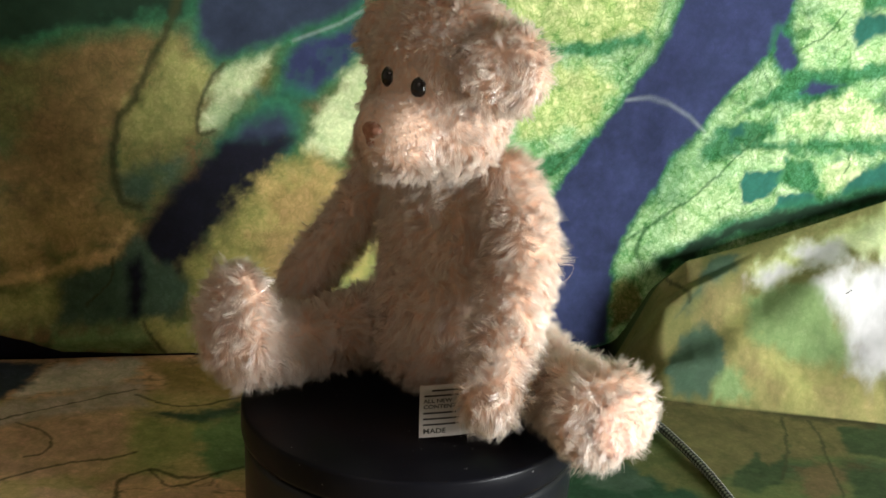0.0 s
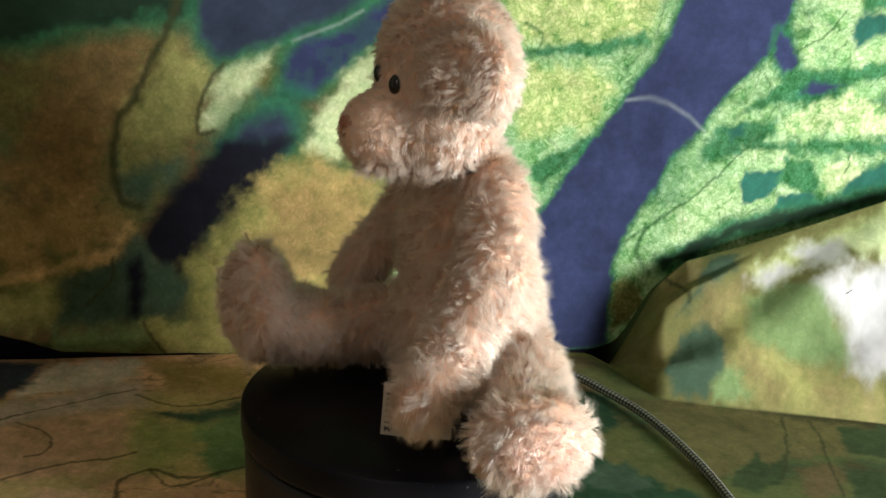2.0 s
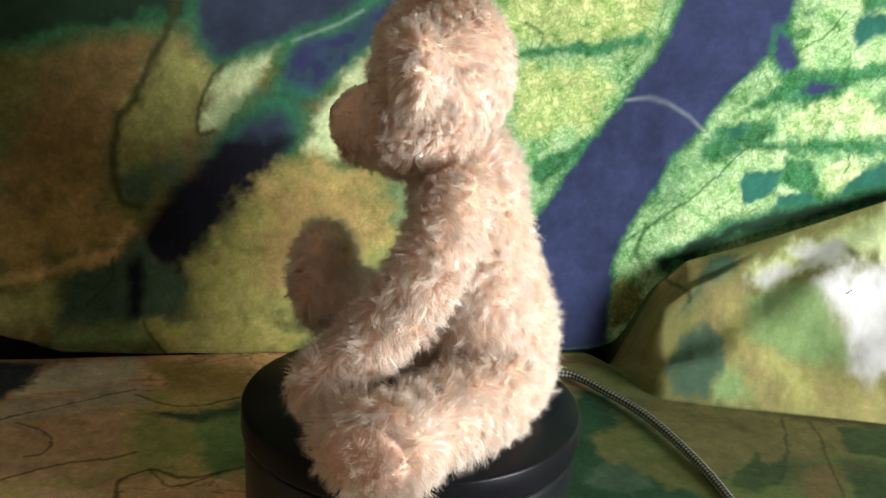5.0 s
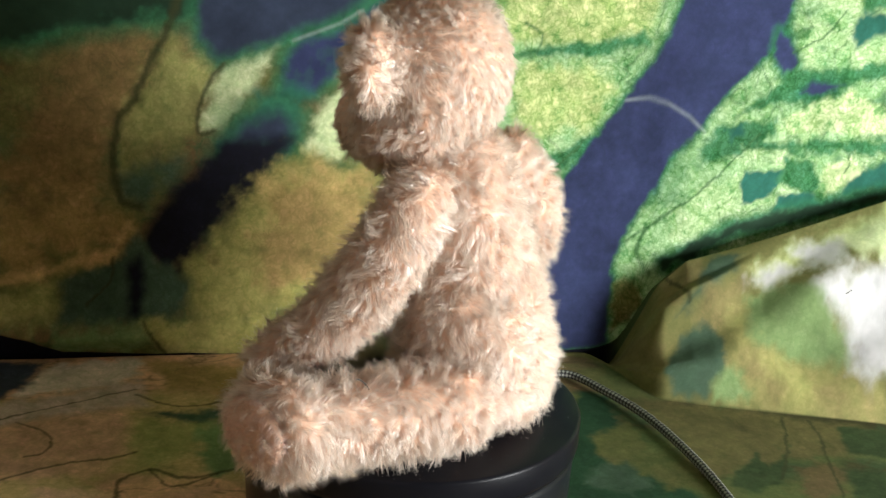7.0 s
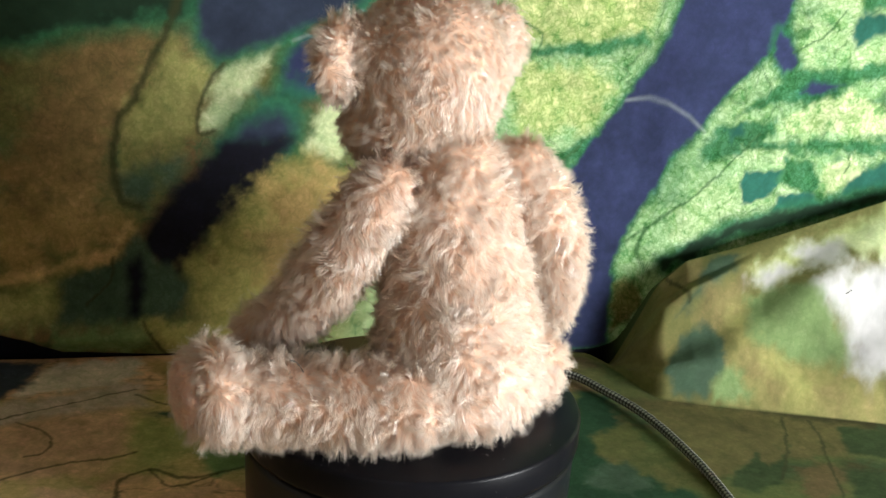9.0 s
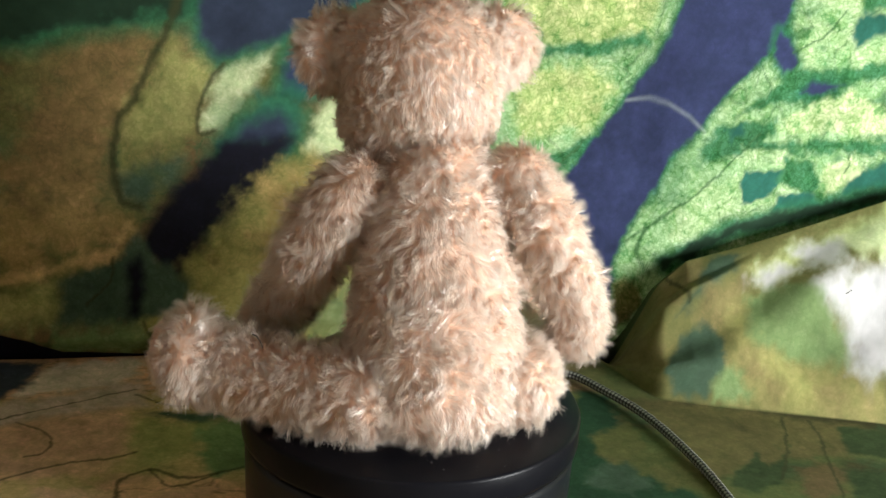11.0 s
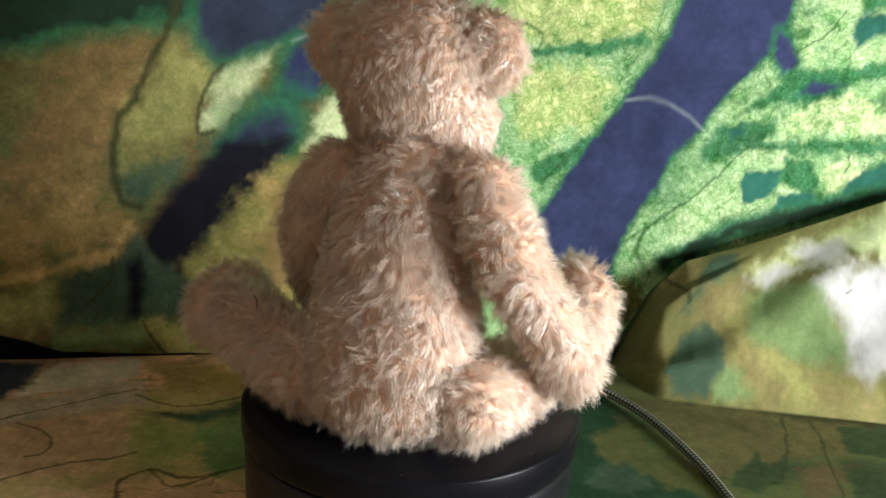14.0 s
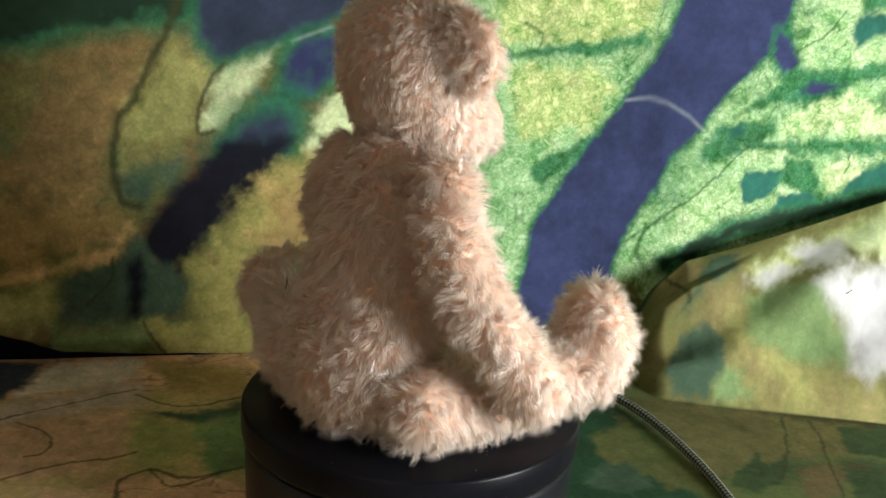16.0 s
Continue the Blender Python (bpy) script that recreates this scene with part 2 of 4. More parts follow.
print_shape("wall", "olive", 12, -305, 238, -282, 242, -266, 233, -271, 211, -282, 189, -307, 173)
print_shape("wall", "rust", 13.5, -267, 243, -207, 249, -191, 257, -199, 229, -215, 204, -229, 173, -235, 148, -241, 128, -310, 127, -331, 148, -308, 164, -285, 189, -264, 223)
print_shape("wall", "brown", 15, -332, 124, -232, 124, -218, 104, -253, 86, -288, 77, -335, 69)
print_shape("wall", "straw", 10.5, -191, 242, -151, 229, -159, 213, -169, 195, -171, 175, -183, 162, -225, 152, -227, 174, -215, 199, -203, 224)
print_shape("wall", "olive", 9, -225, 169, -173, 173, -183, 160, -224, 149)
print_shape("wall", "cream", 4.5, -154, 229, -117, 241, -129, 222, -142, 196, -153, 180, -166, 179, -165, 204)
print_shape("wall", "shade", 9, -225, 141, -212, 148, -179, 158, -191, 137, -208, 124, -224, 128)
print_shape("wall", "darkgreen", 6, -331, 292, -174, 297, -176, 270, -188, 261, -218, 260, -248, 255, -282, 243, -334, 239)
print_shape("wall", "dusk", 4.5, -171, 297, -22, 305, -54, 272, -78, 259, -103, 249, -140, 240, -158, 232, -171, 250)
print_shape("wall", "purple", 4.5, -98, 245, -69, 256, -53, 266, -22, 292, 12, 306, -44, 250, -68, 228, -85, 210, -110, 208, -108, 231)
print_shape("wall", "teal", 9, -130, 204, -110, 210, -87, 208, -97, 187, -106, 171, -150, 167)
print_shape("wall", "dusk", 9, -139, 186, -110, 196, -101, 183, -108, 168, -150, 161)
# near-black foot of the stem: dark print with the bear's shadow dyed in
print_shape("wall", "black", 6, -150, 169, -121, 176, -101, 174, -120, 146, -132, 131, -153, 107, -171, 85, -183, 63, -198, 69, -213, 88, -204, 109, -186, 136)
print_shape("wall", "cream", 6, -92, 166, -81, 197, -52, 235, -28, 251, -3, 265, 1, 205, -49, 181, -66, 157)
print_shape("wall", "gold", 13.5, -120, 138, -91, 158, -48, 152, -12, 97, -44, 61, -105, 35, -147, 16, -175, 34, -174, 66, -149, 107)
print_shape("wall", "brown", 13.5, -120, 138, -83, 155, -44, 148, -24, 97, -80, 62, -127, 63)
print_shape("wall", "shade", 4.5, -272, 60, -233, 79, -214, 97, -190, 70, -175, 62, -181, 37, -210, 31, -272, 29)
print_shape("wall", "black", 4.5, -224, 74, -212, 83, -210, 52, -215, 34, -223, 35)
print_shape("wall", "rustlight", 4.5, -329, 65, -273, 74, -233, 91, -217, 110, -230, 82, -273, 64, -329, 56)
print_shape("wall", "straw", 6, -329, 55, -273, 60, -273, 41, -283, 30, -326, 27)
print_shape("wall", "leaf", 4.5, -273, 26, -210, 29, -202, 20, -218, 6, -252, 8, -273, 12)
print_shape("wall", "gold", 6, -210, 29, -139, 35, -78, 19, -105, 4, -190, 6)
print_shape("wall", "yellow", 5.2, 46, 300, 182, 306, 171, 261, 132, 250, 50, 250)
print_shape("wall", "yellow", 6.5, 60, 232, 133, 238, 153, 216, 128, 184, 74, 178)
print_shape("wall", "green", 2.6, 50, 243, 130, 255, 169, 261, 172, 254, 128, 243, 51, 237)
print_shape("wall", "green", 2.6, 80, 151, 115, 170, 141, 180, 130, 164, 95, 135)
print_shape("wall", "purple", 1.6, 200, 306, 285, 311, 284, 289, 280, 266, 269, 250, 244, 225, 220, 189, 200, 164, 185, 131, 169, 106, 159, 72, 159, 31, 159, 8, 124, 4, 76, 4, 86, 67, 91, 105, 97, 119, 122, 156, 151, 198, 171, 230, 190, 262)
print_shape("wall", "purple", 1.6, 275, 271, 285, 263, 294, 244, 285, 233, 275, 249)
print_shape("wall", "green", 2.6, 286, 238, 328, 239, 386, 253, 390, 235, 330, 226, 313, 213, 265, 207, 247, 196, 279, 224)
print_shape("wall", "green", 2.6, 221, 173, 239, 192, 285, 200, 284, 186, 255, 170, 224, 160)
print_shape("wall", "teal", 2, 241, 188, 252, 192, 257, 185, 247, 179)
print_shape("wall", "purple", 2, 308, 229, 337, 226, 317, 217, 299, 220)
print_shape("wall", "green", 2.6, 264, 176, 318, 182, 398, 182, 400, 170, 320, 170)
print_shape("wall", "cream", 2.6, 285, 199, 313, 209, 342, 222, 378, 210, 382, 189, 333, 186, 291, 189)
print_shape("wall", "teal", 1, 259, 156, 298, 156, 288, 138, 262, 126)
print_shape("wall", "green", 1.6, 296, 167, 322, 162, 329, 142, 320, 134, 290, 146, 295, 157)
print_shape("wall", "teal", 1.6, 294, 136, 324, 140, 330, 127, 289, 123)
print_shape("wall", "teal", 2, 354, 153, 400, 170, 401, 150, 345, 133)
print_shape("wall", "cream", 2, 329, 157, 353, 168, 367, 158, 343, 139, 332, 134)
print_shape("wall", "teal", 2.6, 337, 273, 344, 288, 379, 286, 362, 269, 344, 259)
print_shape("wall", "green", 2.6, 334, 313, 373, 315, 377, 293, 343, 290)
print_shape("wall", "olive", 2.6, 162, 56, 181, 69, 186, 44, 177, 27, 164, 19)
# band above the loose fold: dark green print plus the fold's painted shadow
print_shape("wall", "darkgreen", 2.6, 198, 79, 230, 96, 257, 114, 305, 124, 354, 134, 402, 146, 402, 137, 354, 125, 307, 113, 264, 105, 236, 90, 203, 71)
print_shape("fold", "tan", 3.8, 192, 99, 207, 99, 224, 99, 224, 81, 207, 70, 190, 70)
print_shape("fold", "shade", 3.8, 230, 99, 260, 93, 244, 78, 221, 67, 203, 61, 221, 77)
print_shape("fold", "olive", 5.7, 148, 3, 174, 98, 200, 53, 196, 22, 178, 0, 153, 99)
print_shape("fold", "tan", 5.7, 152, 0, 174, 81, 190, 50, 191, 25, 173, 1, 161, 84)
print_shape("fold", "yellow", 7.6, 264, 79, 296, 91, 334, 92, 391, 97, 379, 64, 337, 76, 268, 65)
print_shape("fold", "tan", 5.7, 221, 58, 225, 73, 259, 74, 254, 54, 235, 54)
print_shape("fold", "straw", 7.6, 249, 55, 266, 62, 271, 34, 307, 21, 369, 9, 369, 0, 288, 0, 246, 4)
print_shape("fold", "tan", 15.2, 249, 31, 268, 28, 288, 10, 279, 4, 250, 8)
print_shape("fold", "tan", 9.5, 301, 19, 345, 11, 369, 7, 369, 1, 308, 2)
print_shape("fold", "white", 5.7, 294, 85, 310, 91, 337, 82, 335, 70, 314, 69, 301, 70)
print_shape("fold", "white", 5.7, 262, 73, 273, 79, 295, 79, 304, 70, 270, 67)
print_shape("fold", "white", 9.5, 307, 58, 337, 60, 379, 64, 369, 11, 340, 21, 328, 40)
print_shape("fold", "cream", 5.7, 339, 83, 361, 91, 387, 89, 381, 68, 348, 69)
print_shape("fold", "leaf", 4.8, 261, 63, 284, 65, 303, 59, 315, 47, 332, 35, 332, 24, 310, 22, 285, 26, 259, 39)
print_shape("fold", "shade", 2.3, 195, 31, 208, 47, 226, 53, 240, 39, 236, 18, 225, 2, 200, 3, 192, 15)
print_shape("fold", "leaf", 3.8, 229, 8, 245, 19, 260, 5, 230, 2)
# dimmed dyes: weaker light on the table's right is put into the colour
print_shape("table", "dimtan", 5.2, 154, 183, 245, 174, 314, 158, 362, 138, 354, 116, 279, 98, 229, 73, 192, 50, 188, 122)
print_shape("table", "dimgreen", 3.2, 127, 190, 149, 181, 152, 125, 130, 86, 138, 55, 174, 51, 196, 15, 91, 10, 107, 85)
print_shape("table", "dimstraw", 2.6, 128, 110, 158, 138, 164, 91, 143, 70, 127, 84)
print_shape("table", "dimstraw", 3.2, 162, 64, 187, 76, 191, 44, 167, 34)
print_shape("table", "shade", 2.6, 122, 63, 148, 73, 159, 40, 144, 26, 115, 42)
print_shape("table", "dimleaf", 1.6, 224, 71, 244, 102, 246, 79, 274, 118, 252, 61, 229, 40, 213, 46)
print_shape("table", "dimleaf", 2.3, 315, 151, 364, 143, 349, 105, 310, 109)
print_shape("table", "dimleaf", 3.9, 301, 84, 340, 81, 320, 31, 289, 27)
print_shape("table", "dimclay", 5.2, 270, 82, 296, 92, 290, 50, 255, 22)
print_shape("table", "brown", 6.5, -205, 193, -134, 192, -120, 149, -176, 145)
print_shape("table", "ash", 3.9, -276, 176, -252, 190, -214, 198, -205, 173, -219, 151, -249, 140, -285, 129, -282, 152)
print_shape("table", "navy", 3.9, -339, 181, -277, 187, -282, 140, -307, 101)
print_shape("table", "stone", 6.5, -302, 108, -249, 139, -205, 160, -186, 121, -244, 98, -290, 74)
print_shape("table", "clay", 7.8, -287, 68, -238, 103, -199, 118, -181, 55, -203, 22, -267, 16)
print_shape("table", "straw", 7.8, -195, 104, -146, 96, -140, 57, -173, 32)
print_shape("table", "shade", 3.9, -194, 113, -150, 112, -122, 135, -117, 112, -151, 100)
print_shape("table", "leaf", 5.2, -145, 88, -116, 124, -101, 40, -121, 22, -139, 57)
print_shape("table", "clay", 6.5, -229, 6, -178, -3, -120, 15, -111, -29, -215, -35)
print_vein("wall", 4.4, -185, 277, -195, 249, -207, 224, -217, 201, -228, 184, -232, 160, -230, 144, -225, 125, -212, 120)
print_vein("wall", 3, -154, 229, -165, 213, -170, 195, -169, 176, -158, 178)
print_vein("wall", 1.6, 168, 92, 208, 123, 235, 147, 264, 180, 270, 187)
print_vein("wall", 1.4, 289, 252, 313, 267, 329, 287)
print_vein("wall", 1.8, 93, 140, 112, 159, 132, 180)
print_vein("wall", 2.2, 185, 105, 178, 83, 191, 66)
print_vein("wall", 1.3, 265, 244, 275, 222, 265, 208)
print_vein("wall", 1.3, 71, 267, 85, 258, 81, 243)
print_vein("wall", 2, -210, 31, -202, 20, -194, 6)
print_vein("wall", 1.6, -233, 80, -237, 60, -253, 43)
print_vein("wall", 1.2, 338, 185, 351, 167, 349, 154)
print_vein("fold", 2.2, 198, 99, 202, 91, 213, 67)
print_vein("table", 1.8, 279, 162, 268, 107, 249, 61)
print_vein("table", 1.8, 298, 159, 295, 110, 284, 33)
print_vein("table", 2.2, -176, -8, -179, 17, -163, 33, -139, 24, -106, 41)
print_vein("table", 2.2, -257, 7, -224, 35, -191, 46, -178, 55)
print_vein("table", 1.6, -164, 32, -147, 14, -131, 21, -121, 32)
print_vein("table", 1.4, -268, 89, -241, 75, -237, 52, -248, 43)
print_vein("table", 1.8, -199, 136, -160, 122, -122, 142)
print_vein("table", 1.6, -281, 92, -243, 120, -202, 145)
PALE_VEINS.append((158, 208, 177, 211, 193, 207, 210, 198, 224, 186))
PALE_VEINS.append((-103, 247, -86, 254, -69, 261, -53, 271))


def lattice(x, y, seed):
    h = np.sin(x * 127.1 + y * 311.7 + seed * 74.7) * 43758.5453
    return h - np.floor(h)


def fbm(x, y, scale, octaves=4, seed=0):
    """Smooth noise from 0 to 1 over arrays, by steps of a random lattice."""
    total, amp, norm = 0, 1.0, 0
    for o in range(octaves):
        px, py = x * scale * 2 ** o, y * scale * 2 ** o
        ix, iy = np.floor(px), np.floor(py)
        fx, fy = px - ix, py - iy
        fx, fy = fx * fx * (3 - 2 * fx), fy * fy * (3 - 2 * fy)
        s = seed + 13 * o
        v = (lattice(ix, iy, s) * (1 - fx) + lattice(ix + 1, iy, s) * fx) * (1 - fy) + (lattice(ix, iy + 1, s) * (1 - fx) + lattice(ix + 1, iy + 1, s) * fx) * fy
        total, norm, amp = total + amp * v, norm + amp, amp * 0.55
    return total / norm


def outline(shape, x, y, closed=True):
    """Distance in mm from points to a polygon (below 0 inside) or to a line."""
    p = np.array(shape, float).reshape(-1, 2)
    d = np.full(x.shape, 1e9)
    inside = np.zeros(x.shape, bool)
    for i in range(len(p) if closed else len(p) - 1):
        a, b = p[i], p[(i + 1) % len(p)]
        e = b - a
        t = np.clip(((x - a[0]) * e[0] + (y - a[1]) * e[1]) / (e @ e + 1e-9), 0, 1)
        d = np.minimum(d, (x - a[0] - t * e[0]) ** 2 + (y - a[1] - t * e[1]) ** 2)
        if closed and abs(e[1]) > 1e-9:
            inside ^= ((a[1] > y) != (b[1] > y)) & (x < e[0] * (y - a[1]) / e[1] + a[0])
    d = np.sqrt(d)
    return np.where(inside, -d, d) if closed else d


def dye(col, detail, rim, shapes, veins, x, y, seed):
    """Lay the printed shapes, each with its green rim, and the veins over the colours col."""
    wx = x + (fbm(x, y, 0.03, 4, seed) - 0.5) * 10 + (fbm(x, y, 0.2, 3, seed + 5) - 0.5) * 6
    wy = y + (fbm(x, y, 0.03, 4, seed + 9) - 0.5) * 10 + (fbm(x, y, 0.2, 3, seed + 17) - 0.5) * 6
    for name, soft, pts in shapes:
        d = outline(pts, x * 0.35 + wx * 0.65, y * 0.35 + wy * 0.65)
        c = np.array(DYES[name])
        if rim and name in ("purple", "dusk", "darkgreen"):
            w = np.clip(1 - (d - 1) / (soft * 2.2 + 3), 0, 1)[..., None] * 0.9
            col[:] = col * (1 - w) + np.array((0.030, 0.150, 0.075)) * (0.5 + 1.0 * fbm(x, y, 0.15, 3, seed + 3))[..., None] * w
        ragged = (fbm(x, y, 0.09, 5, seed + 41) - 0.5) * (soft * 2.4 + 5) * (0.35 if name in ("black", "purple", "dusk") else 1.0)
        w = np.clip(0.5 - (d + ragged) / (soft * 2.2 + 1.5), 0, 1)[..., None]
        w = w * w * (3 - 2 * w)
        shade = (0.45 + 0.7 * fbm(x, y, 0.035, 4, seed + 37) + 0.4 * fbm(x, y, 0.16, 5, seed + 31))[..., None]
        col[:] = col * (1 - w) + c * shade * w
        if name == "purple" and rim and soft > 4:
            # the dye runs: green-blue mottling in the upper reach of the stems
            m = np.clip((fbm(x, y, 0.10, 4, seed + 53) - 0.47) / 0.12, 0, 1) * np.clip((y - 175) / 40, 0, 1) * 0.4
            m = (m * w[..., 0])[..., None]
            col[:] = col * (1 - m) + np.array((0.034, 0.090, 0.085)) * m
        if name in ("purple", "dusk", "darkgreen", "teal"):
            detail[:] = detail * (1 - 0.75 * w[..., 0])
        if name in ("white",):
            detail[:] = detail * (1 - 0.85 * w[..., 0])
    for width, pts in veins:
        d = outline(catmull(np.reshape(pts, (-1, 2)), 5), x * 0.5 + wx * 0.5, y * 0.5 + wy * 0.5, closed=False)
        w = np.clip(1.3 - d / (width * (0.35 + 0.9 * fbm(x, y, 0.05, 3, seed + 59))), 0, 1)[..., None] * 0.8
        col[:] = col * (1 - w) + np.where((x[..., None] < 0) | (not rim), np.array((0.040, 0.044, 0.016)), np.array(VEIN)) * w


def fold_front(x):
    """Where the lying cloth begins to rise, and how high the loose fold stands at the back."""
    k = np.clip((x - 0.135) / 0.06, 0, 1)
    k = k * k * (3 - 2 * k)
    back = 0.24 + 0.17 * x
    return k, back, back * (1 - k) + (0.188 - 0.15 * (x - 0.16)) * k


def cloth():
    xs = np.concatenate([np.linspace(-0.75, -0.36, 40, endpoint=False), np.linspace(-0.36, 0.47, 660, endpoint=False), np.linspace(0.47, 0.8, 36)])
    table_s = np.concatenate([np.linspace(-0.5, -0.12, 40, endpoint=False), np.linspace(-0.12, 1, 210, endpoint=False)])
    fold_s = np.linspace(0, 1, 110, endpoint=False)
    tuck_s = np.linspace(0, 1, 14, endpoint=False)
    wall_s = np.concatenate([np.linspace(0, 0.34, 270, endpoint=False), np.linspace(0.34, 0.75, 40)])
    X, rows, zone = xs[None, :], [], []
    k, back, front = fold_front(xs)
    top = np.interp(xs, [0.12, 0.167, 0.192, 0.214, 0.26, 0.32, 0.387, 0.5, 0.8], [0.0, 0.024, 0.061, 0.082, 0.095, 0.115, 0.138, 0.165, 0.2])
    top = top * k - 0.055 * (1 - k)
    ytop = back + 0.034 * (1 - k) - 0.022 * k
    roll = 0.012 * np.clip((-0.175 - xs) / 0.04, 0, 1)
    hem = np.interp(xs, [-0.4, -0.315, -0.288, -0.268, -0.22, -0.12, 0.0, 0.14], [0.032, 0.026, 0.020, 0.008, 0.0045, 0.003, 0.003, 0.003]) + 0.0022 * (fbm(xs, xs * 0, 40, 3, 5) - 0.4)

    def base_wall(x, z):
        n1 = fbm(x, z, 0.012, 3, 2)[..., None]
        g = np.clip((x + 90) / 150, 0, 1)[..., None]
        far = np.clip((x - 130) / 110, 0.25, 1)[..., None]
        # straw ground cut to half on the left, its weaker light mixed in
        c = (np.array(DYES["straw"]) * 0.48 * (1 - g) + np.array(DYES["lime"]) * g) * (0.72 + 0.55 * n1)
        for scale, seed, lo, hi, tint, side in ((0.022, 61, 0.50, 0.60, (0.060, 0.190, 0.095), far), (0.05, 67, 0.53, 0.62, (0.085, 0.20, 0.085), far),
                                                (0.03, 71, 0.54, 0.66, (0.52, 0.64, 0.36), g), (0.018, 73, 0.48, 0.62, (0.155, 0.085, 0.040), 1 - g), (0.04, 79, 0.54, 0.64, (0.10, 0.12, 0.035), 1 - g)):
            w = np.clip((fbm(x * 0.8 + z * 0.5, z - x * 0.4, scale, 5, seed) - lo) / (hi - lo), 0, 1)[..., None] * side * 0.72
            c = c * (1 - w) + np.array(tint) * w
        # thin branching lines: the zero crossings of a slow noise
        for scale, seed, thick in ((0.016, 83, 0.012), (0.028, 89, 0.010)):
            w = np.clip(1.2 - np.abs(fbm(x, z, scale, 4, seed) - 0.5) / thick, 0, 1)[..., None] * 0.55
            c = c * (1 - w) + np.array(VEIN) * 0.8 * w
        return c

    for s in table_s:
        y = np.where(s < 0, s, s * front) if s < 0 else s * front
        y = np.broadcast_to(y, xs.shape)
        z = 0.0025 * np.sin(9 * xs + 14 * y) * np.clip(np.hypot(xs, y) / 0.1 - 1, 0, 1) + 0.004 * np.clip(fbm(xs, y, 9, 2, 50) - 0.45, 0, 1) * np.clip(np.hypot(xs, y) / 0.1 - 1, 0, 1)
        rows.append(np.stack([xs, y, z], -1))
        zone.append((0, xs * 1000, y * 1000))
    for q in fold_s:
        y = front + (ytop - front) * q
        lift = 0.006 * k * min(1, q * 8)
        belly = np.sin(math.pi * min(1, q)) * k * (0.006 + 0.007 * np.sin(17 * xs + 3 * q) + 0.006 * np.sin(41 * xs - 9 * q))
        # a lower lobe lies over the foot of the fold
        lobe = np.clip((np.interp(xs, [0.16, 0.19, 0.215, 0.24, 0.27], [0.80, 0.76, 0.78, 0.84, 0.92]) - q) / 0.035, 0, 1) * np.clip((xs - 0.165) / 0.02, 0, 1) * np.clip((0.27 - xs) / 0.04, 0, 1) * min(1, q * 4)
        z = top * q + lift + belly + 0.003 * lobe
        rows.append(np.stack([xs, y - belly * 0.4 - 0.009 * lobe, z], -1))
        zone.append((1, xs * 1000, np.full(xs.shape, q * 100)))
    for q in tuck_s:
        y = ytop + 0.024 * k * q - 0.038 * (1 - k) * q
        z = top + 0.006 * k - 0.014 * k * math.sin(math.pi * q * 0.75) + (hem + 0.055) * (1 - k) * q * 14 / 13
        rows.append(np.stack([xs, y, z], -1))
        zone.append((3, xs * 1000, np.full(xs.shape, q * 10.0)))
    y2, z2 = rows[-1][:, 1], rows[-1][:, 2]
    for h in wall_s:
        w = min(1, h / 0.05)
        y = y2 + (back + 0.012 - y2) * w * 0.4 + 0.05 * h + w * (0.006 * np.sin(7 * xs + 2.5 * h) + 0.004 * np.sin(19 * xs - 11 * h + 1) + 0.006 * (fbm(xs + 3, np.full(xs.shape, h), 8, 2, 77) - 0.5))
        z = z2 + h
        y = y - roll * np.exp(-((z - 0.020) / 0.011) ** 2)
        rows.append(np.stack([xs, y, z], -1))
        zone.append((2, xs * 1000, z * 1000))
    V = np.array(rows)
    nr, nc = V.shape[:2]
    U = np.array([z[1] for z in zone])
    S = np.array([z[2] for z in zone])
    zid = np.array([z[0] for z in zone])
    col, detail = np.empty((nr, nc, 3)), np.ones((nr, nc))
    for zi in range(4):
        m = zid == zi
        x, y = U[m], S[m]
        if zi == 0:
            n1 = fbm(x, y, 0.014, 3, 8)[..., None]
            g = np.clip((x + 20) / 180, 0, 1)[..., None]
            # print ground, lightened left and darkened right to set how lit each looks
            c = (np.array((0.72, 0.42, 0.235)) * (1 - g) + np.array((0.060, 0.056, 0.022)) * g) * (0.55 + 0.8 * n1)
            w = np.clip((fbm(x, y, 0.03, 5, 93) - 0.52) / 0.1, 0, 1)[..., None] * (0.3 + 0.4 * g)
            c = c * (1 - w) + np.array((0.05, 0.085, 0.035)) * w
            for scale, seed, thick in ((0.013, 101, 0.016), (0.03, 103, 0.018)):
                w = np.clip(1.2 - np.abs(fbm(x * 0.7, y * 1.6, scale, 4, seed) - 0.5) / thick, 0, 1)[..., None] * 0.6
                c = c * (1 - w) + np.array((0.045, 0.05, 0.022)) * w
            w = np.clip((fbm(x * 0.6, y * 1.3, 0.02, 4, 107) - 0.5) / 0.12, 0, 1)[..., None] * 0.6
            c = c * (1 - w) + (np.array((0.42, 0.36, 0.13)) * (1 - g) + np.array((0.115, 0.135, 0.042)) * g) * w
            d = np.full(x.shape, 0.45)
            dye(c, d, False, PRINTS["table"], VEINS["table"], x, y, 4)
        elif zi == 1:
            n1 = fbm(x, y, 0.014, 3, 18)[..., None]
            c = (np.array(DYES["straw"]) * 0.5 + np.zeros(x.shape + (3,))) * (0.7 + 0.5 * n1)
            d = np.full(x.shape, 0.3)
            dye(c, d, False, PRINTS["fold"], VEINS["fold"], x, y, 14)
